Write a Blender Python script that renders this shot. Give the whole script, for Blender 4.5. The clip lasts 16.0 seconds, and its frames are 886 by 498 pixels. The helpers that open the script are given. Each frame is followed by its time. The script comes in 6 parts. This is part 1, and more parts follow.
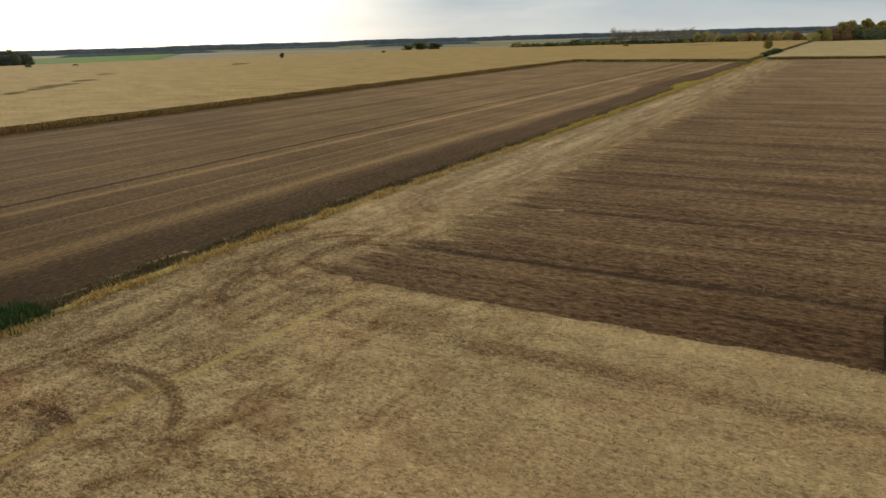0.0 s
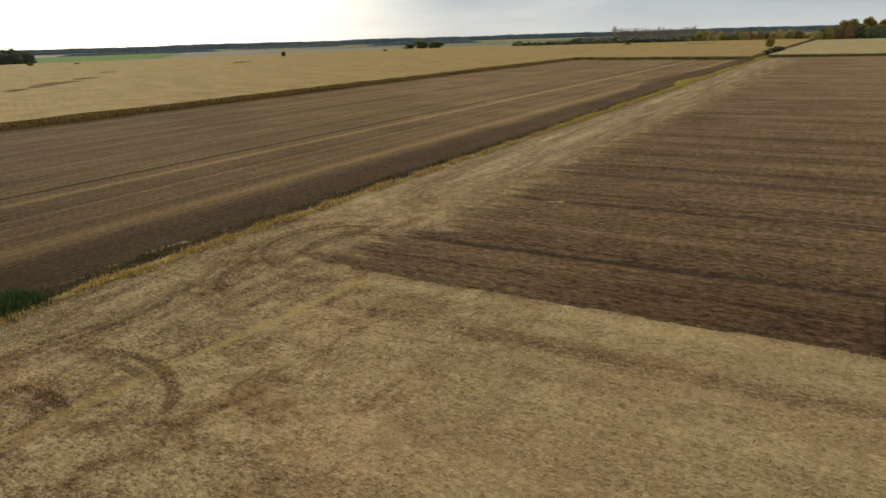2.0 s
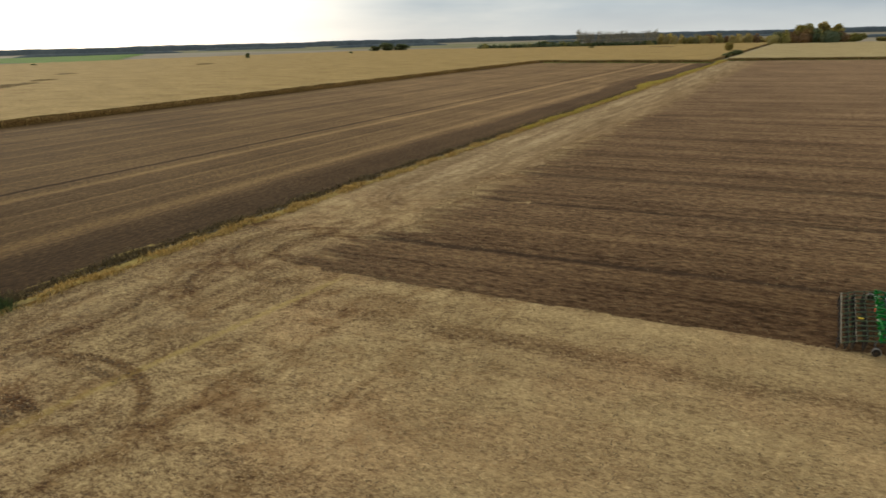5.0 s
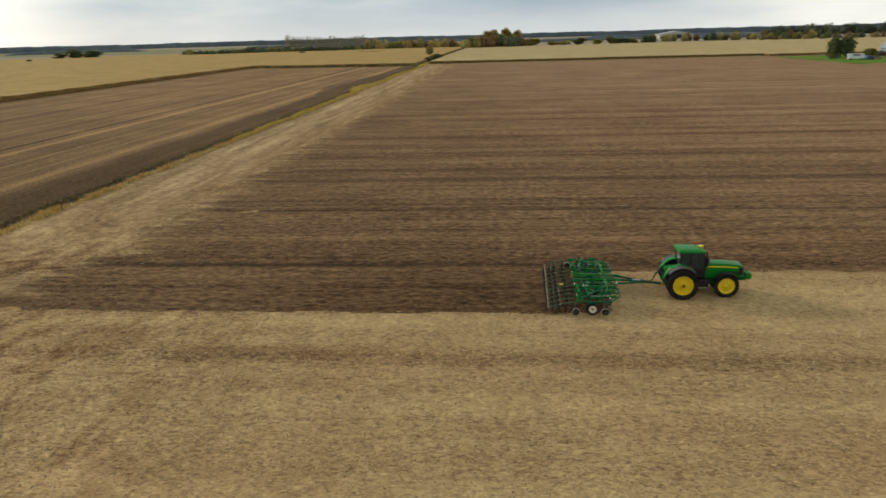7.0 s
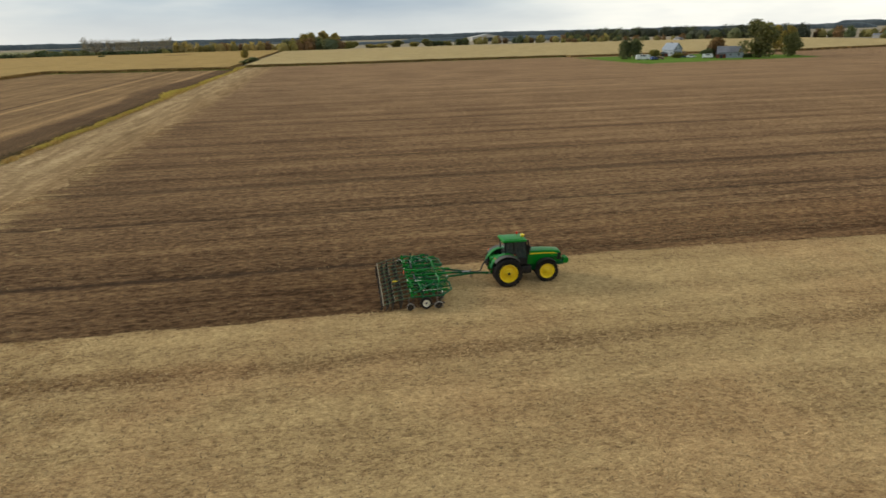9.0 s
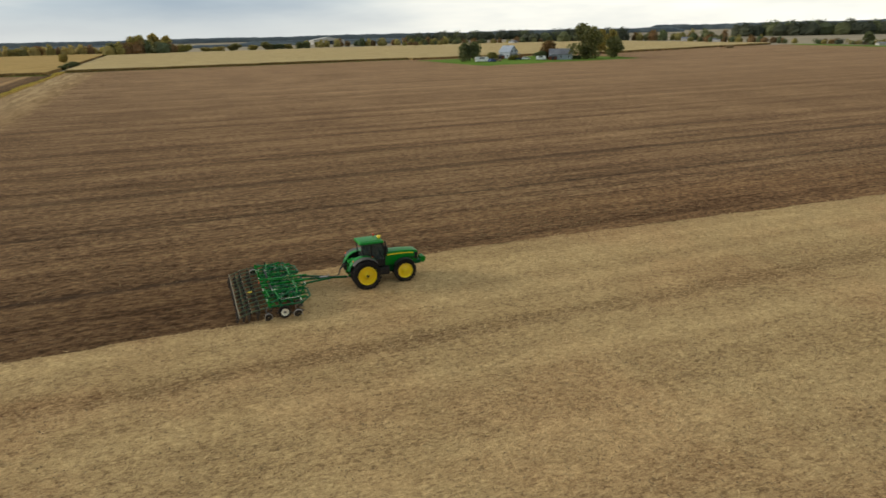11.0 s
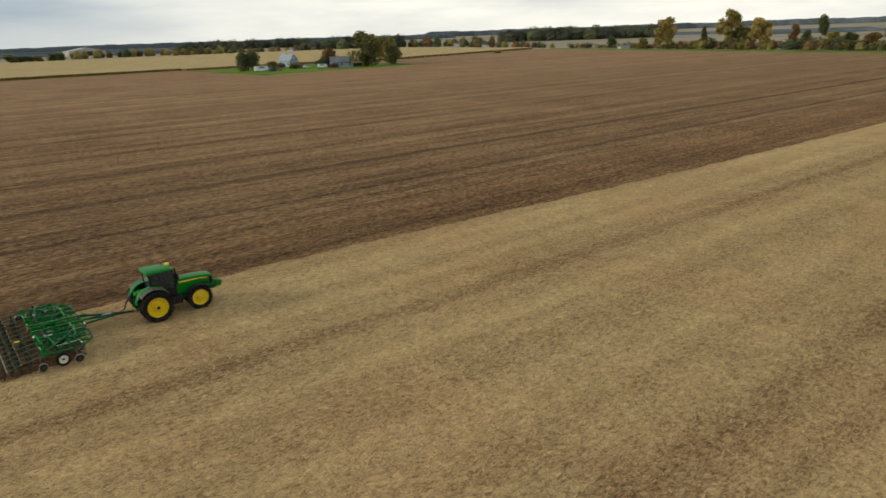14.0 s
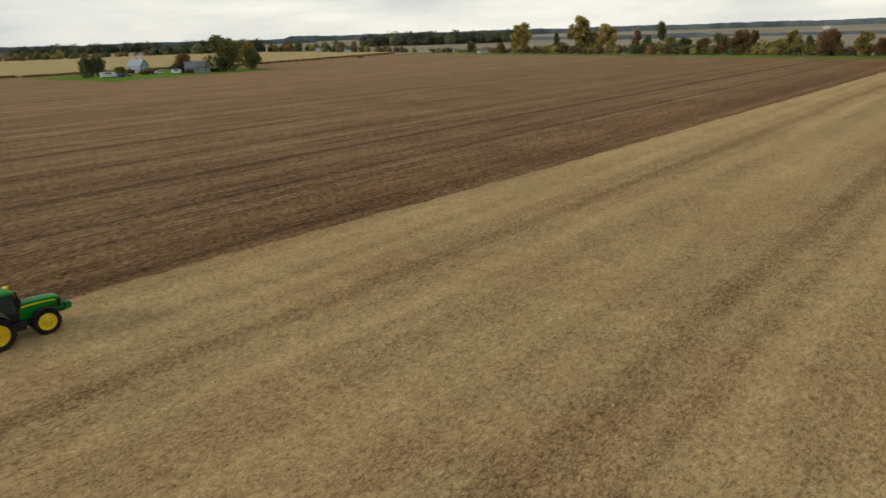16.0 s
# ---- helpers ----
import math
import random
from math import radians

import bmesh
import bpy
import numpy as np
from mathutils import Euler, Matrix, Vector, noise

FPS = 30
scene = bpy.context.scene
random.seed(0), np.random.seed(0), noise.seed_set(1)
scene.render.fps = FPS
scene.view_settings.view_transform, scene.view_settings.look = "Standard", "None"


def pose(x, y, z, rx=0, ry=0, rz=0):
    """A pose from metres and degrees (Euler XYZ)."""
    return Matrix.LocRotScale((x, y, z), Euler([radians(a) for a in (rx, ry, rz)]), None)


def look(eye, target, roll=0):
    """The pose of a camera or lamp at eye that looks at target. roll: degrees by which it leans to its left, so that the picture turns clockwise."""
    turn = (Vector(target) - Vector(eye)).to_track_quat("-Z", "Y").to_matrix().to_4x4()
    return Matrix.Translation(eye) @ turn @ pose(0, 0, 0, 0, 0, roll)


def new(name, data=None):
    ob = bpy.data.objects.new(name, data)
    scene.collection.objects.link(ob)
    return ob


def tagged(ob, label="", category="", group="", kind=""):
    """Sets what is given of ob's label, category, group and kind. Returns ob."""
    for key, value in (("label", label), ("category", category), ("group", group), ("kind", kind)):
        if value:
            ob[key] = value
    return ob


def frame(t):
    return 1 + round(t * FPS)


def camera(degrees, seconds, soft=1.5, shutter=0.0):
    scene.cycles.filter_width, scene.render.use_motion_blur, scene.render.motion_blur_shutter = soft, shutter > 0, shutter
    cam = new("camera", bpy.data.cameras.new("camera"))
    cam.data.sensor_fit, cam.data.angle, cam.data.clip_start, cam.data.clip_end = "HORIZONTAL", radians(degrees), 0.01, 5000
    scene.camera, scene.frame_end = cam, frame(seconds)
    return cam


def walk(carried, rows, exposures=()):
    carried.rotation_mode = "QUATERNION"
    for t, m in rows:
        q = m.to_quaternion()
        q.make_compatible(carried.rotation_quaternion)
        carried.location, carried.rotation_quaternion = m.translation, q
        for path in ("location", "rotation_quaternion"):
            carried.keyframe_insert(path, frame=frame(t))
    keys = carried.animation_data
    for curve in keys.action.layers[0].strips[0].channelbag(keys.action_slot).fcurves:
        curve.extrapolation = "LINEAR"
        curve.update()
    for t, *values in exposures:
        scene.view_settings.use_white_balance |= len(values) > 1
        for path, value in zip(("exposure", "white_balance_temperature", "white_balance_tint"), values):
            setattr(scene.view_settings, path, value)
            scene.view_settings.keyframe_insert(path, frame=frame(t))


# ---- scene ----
def lens_and_path():
    cam = camera(64.65, 16.0, soft=1.6, shutter=0.4)
    PATH = [
        (0.0, pose(-0.000, -0.000, 17.000, 73.199, 1.710, 29.893)),
        (0.5, pose(0.042, -0.014, 16.802, 73.240, 1.669, 29.994)),
        (1.0, pose(0.114, 0.016, 16.556, 73.189, 1.642, 30.024)),
        (1.5, pose(0.126, 0.043, 16.350, 73.191, 1.669, 30.059)),
        (2.0, pose(0.130, 0.080, 16.179, 73.153, 1.727, 30.021)),
        (2.5, pose(0.130, 0.014, 16.048, 73.178, 1.733, 30.001)),
        (3.0, pose(0.170, -0.088, 15.965, 73.199, 1.675, 29.925)),
        (3.2, pose(0.184, -0.135, 15.960, 73.140, 1.685, 29.910)),
        (4.2, pose(0.260, -0.370, 16.070, 73.180, 1.600, 29.720)),
        (4.6, pose(0.290, -0.470, 16.150, 73.210, 1.550, 29.250)),
        (4.9, pose(0.320, -0.540, 16.230, 73.240, 1.500, 28.100)),
        (5.1, pose(0.340, -0.590, 16.280, 73.270, 1.450, 26.350)),
        (5.3, pose(0.355, -0.625, 16.320, 73.280, 1.390, 23.335)),
        (5.5, pose(0.361, -0.634, 16.329, 73.166, 1.399, 18.223)),
        (6.0, pose(0.403, -0.683, 16.290, 73.113, 1.441, 12.950)),
        (6.5, pose(0.423, -0.686, 16.249, 73.077, 1.505, 8.878)),
        (7.0, pose(0.429, -0.732, 16.214, 73.048, 1.552, 4.830)),
        (7.5, pose(0.425, -0.775, 16.209, 73.010, 1.489, 0.918)),
        (8.0, pose(0.437, -0.792, 16.184, 72.964, 1.485, -2.817)),
        (8.5, pose(0.477, -0.812, 16.111, 72.922, 1.474, -6.289)),
        (9.0, pose(0.517, -0.809, 16.061, 72.896, 1.484, -9.389)),
        (9.2, pose(0.515, -0.805, 16.055, 72.862, 1.470, -10.760)),
        (11.3, pose(0.362, -0.660, 15.975, 72.872, 1.480, -23.671)),
        (11.5, pose(0.359, -0.636, 15.986, 72.905, 1.568, -25.006)),
        (12.0, pose(0.343, -0.567, 16.067, 72.889, 1.536, -28.347)),
        (12.5, pose(0.340, -0.521, 16.113, 72.891, 1.586, -31.501)),
        (13.0, pose(0.356, -0.490, 16.129, 72.894, 1.687, -34.073)),
        (13.5, pose(0.380, -0.502, 16.166, 72.898, 1.790, -36.555)),
        (14.0, pose(0.440, -0.503, 16.203, 72.892, 1.882, -38.973)),
        (14.5, pose(0.489, -0.503, 16.214, 72.887, 1.945, -41.548)),
        (15.0, pose(0.551, -0.501, 16.168, 72.864, 1.943, -44.332)),
        (15.5, pose(0.595, -0.479, 16.112, 72.861, 1.885, -47.031)),
        (16.0, pose(0.600, -0.418, 16.049, 72.915, 1.705, -49.768)),
    ]
    walk(cam, PATH, [(0.0, 0.05), (3.2, 0.05), (5.5, 0.14), (7.0, 0.23), (9.0, 0.29), (12.0, 0.24), (14.5, 0.11), (16.0, 0.02)])


lens_and_path()

# ---------------------------------------------------------------- sky and sun
SUN_AZ, SUN_EL = radians(62), radians(17)  # to the left of +y, and above the horizon
SUN = Vector((-math.sin(SUN_AZ) * math.cos(SUN_EL), math.cos(SUN_AZ) * math.cos(SUN_EL), math.sin(SUN_EL)))


# ---------------------------------------------------------------- small node helpers
def put(nt, sock, value):
    """Gives an input a number, a colour or a link."""
    if isinstance(value, bpy.types.NodeSocket):
        nt.links.new(value, sock)
    elif isinstance(value, (tuple, list)) and len(value) == 3 and sock.type == "RGBA":
        sock.default_value = (*value, 1)
    else:
        sock.default_value = value


def mth(nt, op, a, b=0.0, c=0.0, clamp=False):
    n = nt.nodes.new("ShaderNodeMath")
    n.operation, n.use_clamp = op, clamp
    for k, v in enumerate((a, b, c)):
        put(nt, n.inputs[k], v)
    return n.outputs[0]


def grain(nt, vec, scale, detail=3.0, rough=0.55, distort=0.0):
    n = nt.nodes.new("ShaderNodeTexNoise")
    put(nt, n.inputs["Vector"], vec)
    n.inputs["Scale"].default_value, n.inputs["Detail"].default_value = scale, detail
    n.inputs["Roughness"].default_value, n.inputs["Distortion"].default_value = rough, distort
    return n.outputs["Fac"]


def stretch(nt, vec, x, y, z=1.0):
    n = nt.nodes.new("ShaderNodeVectorMath")
    n.operation = "MULTIPLY"
    put(nt, n.inputs[0], vec)
    n.inputs[1].default_value = (x, y, z)
    return n.outputs[0]


def ramp(nt, fac, *stops):
    n = nt.nodes.new("ShaderNodeValToRGB")
    put(nt, n.inputs[0], fac)
    e = n.color_ramp.elements
    while len(e) < len(stops):
        e.new(0.5)
    for el, (at, col) in zip(e, stops):
        el.position, el.color = at, (*col, 1)
    return n.outputs[0]


def blend(nt, fac, a, b, kind="MIX"):
    n = nt.nodes.new("ShaderNodeMix")
    n.data_type, n.blend_type = "RGBA", kind
    put(nt, n.inputs[0], fac)
    put(nt, n.inputs[6], a)
    put(nt, n.inputs[7], b)
    return n.outputs[2]


def step(nt, v, lo, hi, a=0.0, b=1.0):
    n = nt.nodes.new("ShaderNodeMapRange")
    n.interpolation_type = "SMOOTHSTEP"
    for k, x in enumerate((v, lo, hi, a, b)):
        put(nt, n.inputs[k], x)
    return n.outputs[0]


def split(nt, vec):
    n = nt.nodes.new("ShaderNodeSeparateXYZ")
    put(nt, n.inputs[0], vec)
    return n.outputs


def relief(nt, height, strength, distance):
    n = nt.nodes.new("ShaderNodeBump")
    n.inputs["Strength"].default_value, n.inputs["Distance"].default_value = strength, distance
    put(nt, n.inputs["Height"], height)
    return n.outputs[0]


def surface(name, rough=0.9, metal=0.0, gloss=0.5):
    """A material, its tree, its shader and the world position."""
    m = bpy.data.materials.new(name)
    m.use_nodes = True
    nt = m.node_tree
    b = nt.nodes["Principled BSDF"]
    b.inputs["Roughness"].default_value, b.inputs["Metallic"].default_value = rough, metal
    b.inputs["Specular IOR Level"].default_value = gloss
    pos = nt.nodes.new("ShaderNodeNewGeometry").outputs["Position"]
    return m, nt, b, pos


def add_sky():
    w = bpy.data.worlds.new("sky")
    scene.world = w
    w.use_nodes = True
    nt = w.node_tree
    back = nt.nodes["Background"]
    sky = nt.nodes.new("ShaderNodeTexSky")
    sky.sky_type, sky.sun_disc = "NISHITA", False
    sky.sun_elevation, sky.sun_rotation = SUN_EL, -SUN_AZ
    way = nt.nodes.new("ShaderNodeTexCoord").outputs["Generated"]
    x, y, z = split(nt, way)[:3]
    # layered cloud, drawn out along the horizon
    streak = grain(nt, stretch(nt, way, 1.8, 1.8, 15.0), 1.3, 4, 0.5, 0.3)
    heap = grain(nt, stretch(nt, way, 1.0, 1.0, 5.0), 2.1, 5, 0.6)
    puff = mth(nt, "ADD", mth(nt, "MULTIPLY", streak, 0.38), mth(nt, "MULTIPLY", heap, 0.62))
    cloud = ramp(nt, puff, (0.36, (0.31, 0.39, 0.475)), (0.5, (0.42, 0.495, 0.555)), (0.66, (0.68, 0.70, 0.685)))
    # brighter, creamy band low down
    low = step(nt, z, 0.0, 0.05, 0.36, 0.0)
    cloud = blend(nt, low, cloud, (0.93, 0.90, 0.80))
    # the sun stands behind the cloud
    dot = nt.nodes.new("ShaderNodeVectorMath")
    dot.operation = "DOT_PRODUCT"
    put(nt, dot.inputs[0], way)
    dot.inputs[1].default_value = SUN
    near = mth(nt, "ADD", dot.outputs["Value"], mth(nt, "MULTIPLY", mth(nt, "SUBTRACT", streak, 0.5), 0.06))
    cloud = blend(nt, step(nt, near, 0.80, 0.925), cloud, (1.25, 1.2, 1.08))
    cloud = blend(nt, step(nt, near, 0.93, 1.0), cloud, (2.6, 2.4, 2.0))
    # the far side of the sky is lit through thinner cloud
    away = step(nt, mth(nt, "ADD", mth(nt, "MULTIPLY", x, 0.85), mth(nt, "MULTIPLY", y, 0.1)), 0.14, 0.62)
    cloud = blend(nt, mth(nt, "MULTIPLY", away, step(nt, puff, 0.38, 0.6, 0.45, 0.95)), cloud, (1.1, 1.06, 0.93))
    blue = blend(nt, 1.0, sky.outputs[0], (0.1, 0.1, 0.1), "MULTIPLY")
    put(nt, back.inputs[0], blend(nt, 0.9, blue, cloud))
    back.inputs[1].default_value = 1.0


def add_sun():
    d = bpy.data.lights.new("sun", "SUN")
    d.energy, d.angle, d.color = 1.35, radians(14), (1.0, 0.93, 0.82)
    ob = new("sun", d)
    ob.matrix_world = look(SUN * 100, (0, 0, 0))


add_sky()
add_sun()


# ---------------------------------------------------------------- materials of the land
def warm(col):
    """Dry earth and straw tones: red up, blue down."""
    return col[0] * 1.085, col[1] * 0.99, col[2] * 0.73


def straw_tone(col):
    """Bleached straw and chaff."""
    return col[0] * 1.085, col[1] * 0.98, col[2] * 0.745


def olive(col):
    """Weathered residue: less red."""
    return col[0] * 1.02, col[1] * 0.83, col[2] * 0.54


def lie(nt, pos, at, wide, wob=0.8, rag=1.2):
    """How much of a soft band along x lies here."""
    x, y, z = split(nt, pos)[:3]
    sway = mth(nt, "MULTIPLY_ADD", grain(nt, stretch(nt, pos, 1, 0), 0.06, 2), 2 * wob, -wob)
    sway = mth(nt, "ADD", sway, mth(nt, "MULTIPLY_ADD", grain(nt, stretch(nt, pos, 0.5, 1), 0.9, 3), 2 * rag, -rag))
    off = mth(nt, "ABSOLUTE", mth(nt, "SUBTRACT", mth(nt, "ADD", y, sway), at))
    return step(nt, off, wide, wide * 0.2)


def arc(nt, x, y, rag, cx, cy, r, dx, dy, reach, tall=1.0):
    """A soft ring of radius r, drawn out along y, on the side of its centre that (dx, dy) points to."""
    u, v = mth(nt, "SUBTRACT", x, cx), mth(nt, "MULTIPLY", mth(nt, "SUBTRACT", y, cy), 1.0 / tall)
    d = mth(nt, "SQRT", mth(nt, "MULTIPLY_ADD", u, u, mth(nt, "MULTIPLY", v, v)))
    off = mth(nt, "ABSOLUTE", mth(nt, "SUBTRACT", mth(nt, "MULTIPLY_ADD", rag, 0.7, d), r + 0.35))
    side = mth(nt, "MULTIPLY_ADD", u, dx, mth(nt, "MULTIPLY", v, dy))
    return mth(nt, "MULTIPLY", step(nt, off, 0.56, 0.2), step(nt, side, reach * r, (reach + 0.35) * r))


def spot(nt, x, y, mid, clump, cx, cy, rx, ry):
    """A soft ragged patch of half-widths rx and ry."""
    u, v = mth(nt, "MULTIPLY", mth(nt, "SUBTRACT", x, cx), 1.0 / rx), mth(nt, "MULTIPLY", mth(nt, "SUBTRACT", y, cy), 1.0 / ry)
    d = mth(nt, "SQRT", mth(nt, "MULTIPLY_ADD", u, u, mth(nt, "MULTIPLY", v, v)))
    d = mth(nt, "ADD", d, mth(nt, "MULTIPLY_ADD", mid, 1.6, mth(nt, "MULTIPLY_ADD", clump, 0.8, -1.2)))
    return step(nt, d, 1.25, 0.35)


def stubble_nodes(nt, pos):
    """Chaff, straw and bare soil after the harvest: a colour and a height."""
    x, y, z = split(nt, pos)[:3]
    fine = grain(nt, pos, 7.0, 4, 0.7)
    clump = grain(nt, pos, 2.9, 4, 0.7, 0.8)
    rows = grain(nt, stretch(nt, pos, 0.03, 1.0), 0.5, 4, 0.6)
    turn = mth(nt, "MULTIPLY_ADD", grain(nt, stretch(nt, pos, 0.9, 0.14), 0.8, 4, 0.62), 1.9, -0.45)
    west = step(nt, mth(nt, "ADD", x, mth(nt, "MULTIPLY", grain(nt, pos, 0.15, 2), 6.0)), -29.0, -22.0)
    lane = blend(nt, west, turn, rows)
    patch = grain(nt, stretch(nt, pos, 0.6, 1.0), 0.11, 4, 0.65)
    mid = grain(nt, pos, 0.75, 4, 0.66, 0.5)
    speck = grain(nt, pos, 21.0, 3, 0.7)
    tuft = grain(nt, stretch(nt, pos, 0.55, 1.25), 5.0, 3, 0.6, 1.2)
    v = mth(nt, "MULTIPLY_ADD", speck, 0.42, mth(nt, "MULTIPLY", tuft, 0.68))
    for s, k in ((clump, 0.52), (mid, 0.2), (lane, 0.19), (patch, 0.18)):
        v = mth(nt, "MULTIPLY_ADD", s, k, v)
    v = mth(nt, "SUBTRACT", v, mth(nt, "MULTIPLY_ADD", west, -0.035, 0.388))
    # trampled and rough beside the headland, evenly spread chaff further in
    even = step(nt, x, -26.0, -6.0, 1.15, 0.72)
    v = mth(nt, "MULTIPLY_ADD", mth(nt, "SUBTRACT", v, 0.72), even, 0.72)
    # swaths lying along the passes: bare and chaff-covered
    bands = 0.0
    for at, wide, k in ((32.4, 1.6, -0.06), (42.0, 3.6, 0.045), (12.4, 2.0, -0.06), (9.3, 0.9, -0.03), (28.0, 1.8, 0.04), (37.4, 1.6, 0.05), (20.5, 3.0, 0.035), (7.2, 1.8, 0.05)):
        bands = mth(nt, "MULTIPLY_ADD", lie(nt, pos, at, wide), k, bands)
    v = mth(nt, "MULTIPLY_ADD", bands, west, v)
    col = ramp(nt, v, (0.565, straw_tone((0.125, 0.080, 0.049))), (0.66, straw_tone((0.25, 0.180, 0.110))), (0.745, straw_tone((0.385, 0.292, 0.176))), (0.90, straw_tone((0.58, 0.46, 0.285))))
    # greenish and reddish drift
    hue = grain(nt, pos, 0.07, 3)
    col = blend(nt, step(nt, hue, 0.55, 0.78, 0, 0.12), col, blend(nt, 1.0, col, (0.97, 1.0, 0.8), "MULTIPLY"))
    col = blend(nt, step(nt, hue, 0.53, 0.36, 0, 0.6), col, blend(nt, 1.0, col, (1.02, 0.92, 0.92), "MULTIPLY"))
    # a swath of yellow straw left beside the headland
    swath = mth(nt, "ABSOLUTE", mth(nt, "SUBTRACT", mth(nt, "ADD", mth(nt, "MULTIPLY_ADD", y, -0.075, x), mth(nt, "MULTIPLY", clump, 0.8)), -30.7))
    part_of = mth(nt, "MULTIPLY", step(nt, swath, 0.5, 0.05, 0, 0.55), step(nt, y, 42.0, 34.0))
    col = blend(nt, part_of, col, (0.52, 0.37, 0.11))
    # churned arcs where the machine turned on the headland
    worn = 0.0
    for cx, cy, r, dx, dy, reach, k, tall in (
            (-34.0, 43.6, 3.8, -1, 0, -0.5, 1.0, 1), (-34.0, 43.6, 3.1, -0.9, -0.3, 0.2, 0.7, 1), (-34.0, 43.6, 4.6, -0.8, 0.5, 0.3, 0.6, 1), (-35.0, 43.3, 6.3, -1, 0, -0.2, 0.9, 1), (-35.0, 43.3, 7.2, -1, 0.1, 0.1, 0.7, 1.1), (-35.0, 43.3, 5.5, -0.7, -0.7, 0.3, 0.6, 1),
            (-33.2, 40.5, 5.2, 0, -1, 0.7, 0.9, 1), (-33.2, 40.5, 4.5, -0.1, -1, 0.75, 0.6, 1), (-33.0, 37.0, 6.3, -0.85, -0.5, 0.6, 0.9, 1), (-33.0, 37.0, 5.4, -0.85, -0.5, 0.7, 0.6, 1), (-31.0, 34.5, 9.25, -0.75, -0.66, 0.82, 1.0, 1), (-31.0, 34.5, 8.4, -0.75, -0.66, 0.88, 0.7, 1),
            (-35.5, 65.5, 4.4, -1, -0.1, -0.2, 0.9, 1.35), (-35.5, 65.5, 3.5, -1, -0.3, 0.2, 0.7, 1.35), (-35.5, 66.5, 6.5, -1, 0, 0.0, 0.8, 1.4), (-35.5, 66.5, 5.6, -1, -0.2, 0.3, 0.7, 1.4),
            (-32.0, 14.0, 7.6, 0.2, 1, 0.55, 1.0, 1), (-32.0, 14.0, 6.5, -0.05, 1, 0.8, 0.9, 1), (-58.0, 24.0, 20.5, 1, 0, 0.72, 0.9, 1), (-58.0, 24.0, 19.6, 1, -0.15, 0.8, 0.7, 1),
            (-32.5, 11.5, 5.2, 0.05, 1, 0.7, 1.0, 1), (-32.5, 11.5, 4.3, 0.2, 1, 0.75, 0.8, 1), (-27.0, 12.0, 3.8, -0.1, 1, 0.75, 0.8, 1), (-40.0, 57.0, 14.0, 0.4, -0.9, 0.8, 0.5, 1)):
        worn = mth(nt, "MAXIMUM", worn, mth(nt, "MULTIPLY", arc(nt, x, y, clump, cx, cy, r, dx, dy, reach, tall), k))
    worn = mth(nt, "MULTIPLY", worn, step(nt, mth(nt, "MULTIPLY_ADD", speck, 0.3, mid), 0.42, 0.72, 0.4, 1.0))
    col = blend(nt, mth(nt, "MULTIPLY", worn, 0.85), col, blend(nt, 1.0, col, (0.44, 0.345, 0.295), "MULTIPLY"))
    # darker scuffed spots, and trampled pale ones
    stain, bleach = 0.0, 0.0
    for cx, cy, rx, ry, k in ((-22.6, 34.3, 3.2, 3.0, 0.55), (-22.0, 20.9, 2.8, 1.6, 0.7), (-24.1, 20.8, 1.1, 3.0, 0.6), (-32.0, 16.6, 1.6, 0.7, 0.8), (-28.0, 15.4, 0.9, 0.8, 0.6), (-24.0, 17.2, 1.6, 0.9, 0.5), (-20.9, 12.8, 2.2, 1.2, 0.5), (-36.5, 30.6, 1.2, 2.6, 0.5),
                              (-12.5, 33.2, 7.0, 1.1, 0.4), (-33.5, 33.0, 3.4, 1.6, 0.35), (-37.0, 38.5, 1.4, 1.6, 0.5), (-38.0, 17.8, 1.3, 2.2, 0.7)):
        stain = mth(nt, "MAXIMUM", stain, mth(nt, "MULTIPLY", spot(nt, x, y, mid, clump, cx, cy, rx, ry), k))
    for cx, cy, rx, ry, k in ((-34.0, 65.7, 1.8, 3.0, 0.8), (-33.8, 43.6, 2.4, 2.4, 0.35), (-27.0, 41.0, 6.0, 2.5, 0.3), (-33.0, 27.0, 4.0, 2.0, 0.3), (-39.0, 25.0, 1.5, 4.0, 0.25), (-36.0, 19.6, 2.0, 1.0, 0.4)):
        bleach = mth(nt, "MAXIMUM", bleach, mth(nt, "MULTIPLY", spot(nt, x, y, mid, clump, cx, cy, rx, ry), k))
    col = blend(nt, stain, col, blend(nt, 1.0, col, (0.60, 0.50, 0.46), "MULTIPLY"))
    col = blend(nt, mth(nt, "MULTIPLY", bleach, 0.5), col, straw_tone((0.45, 0.36, 0.25)))
    # bare, scuffed patches near the headland
    bare = mth(nt, "MULTIPLY_ADD", mth(nt, "MULTIPLY_ADD", speck, 0.6, clump), 0.22, grain(nt, stretch(nt, pos, 1.0, 0.8), 0.36, 5, 0.7, 0.8))
    bare = mth(nt, "MULTIPLY", step(nt, bare, 0.655, 0.80), step(nt, x, -2.0, -24.0, 0.12, 0.7))
    col = blend(nt, bare, col, blend(nt, 1.0, col, (0.50, 0.40, 0.34), "MULTIPLY"))
    return col, mth(nt, "MULTIPLY_ADD", clump, 0.6, fine)


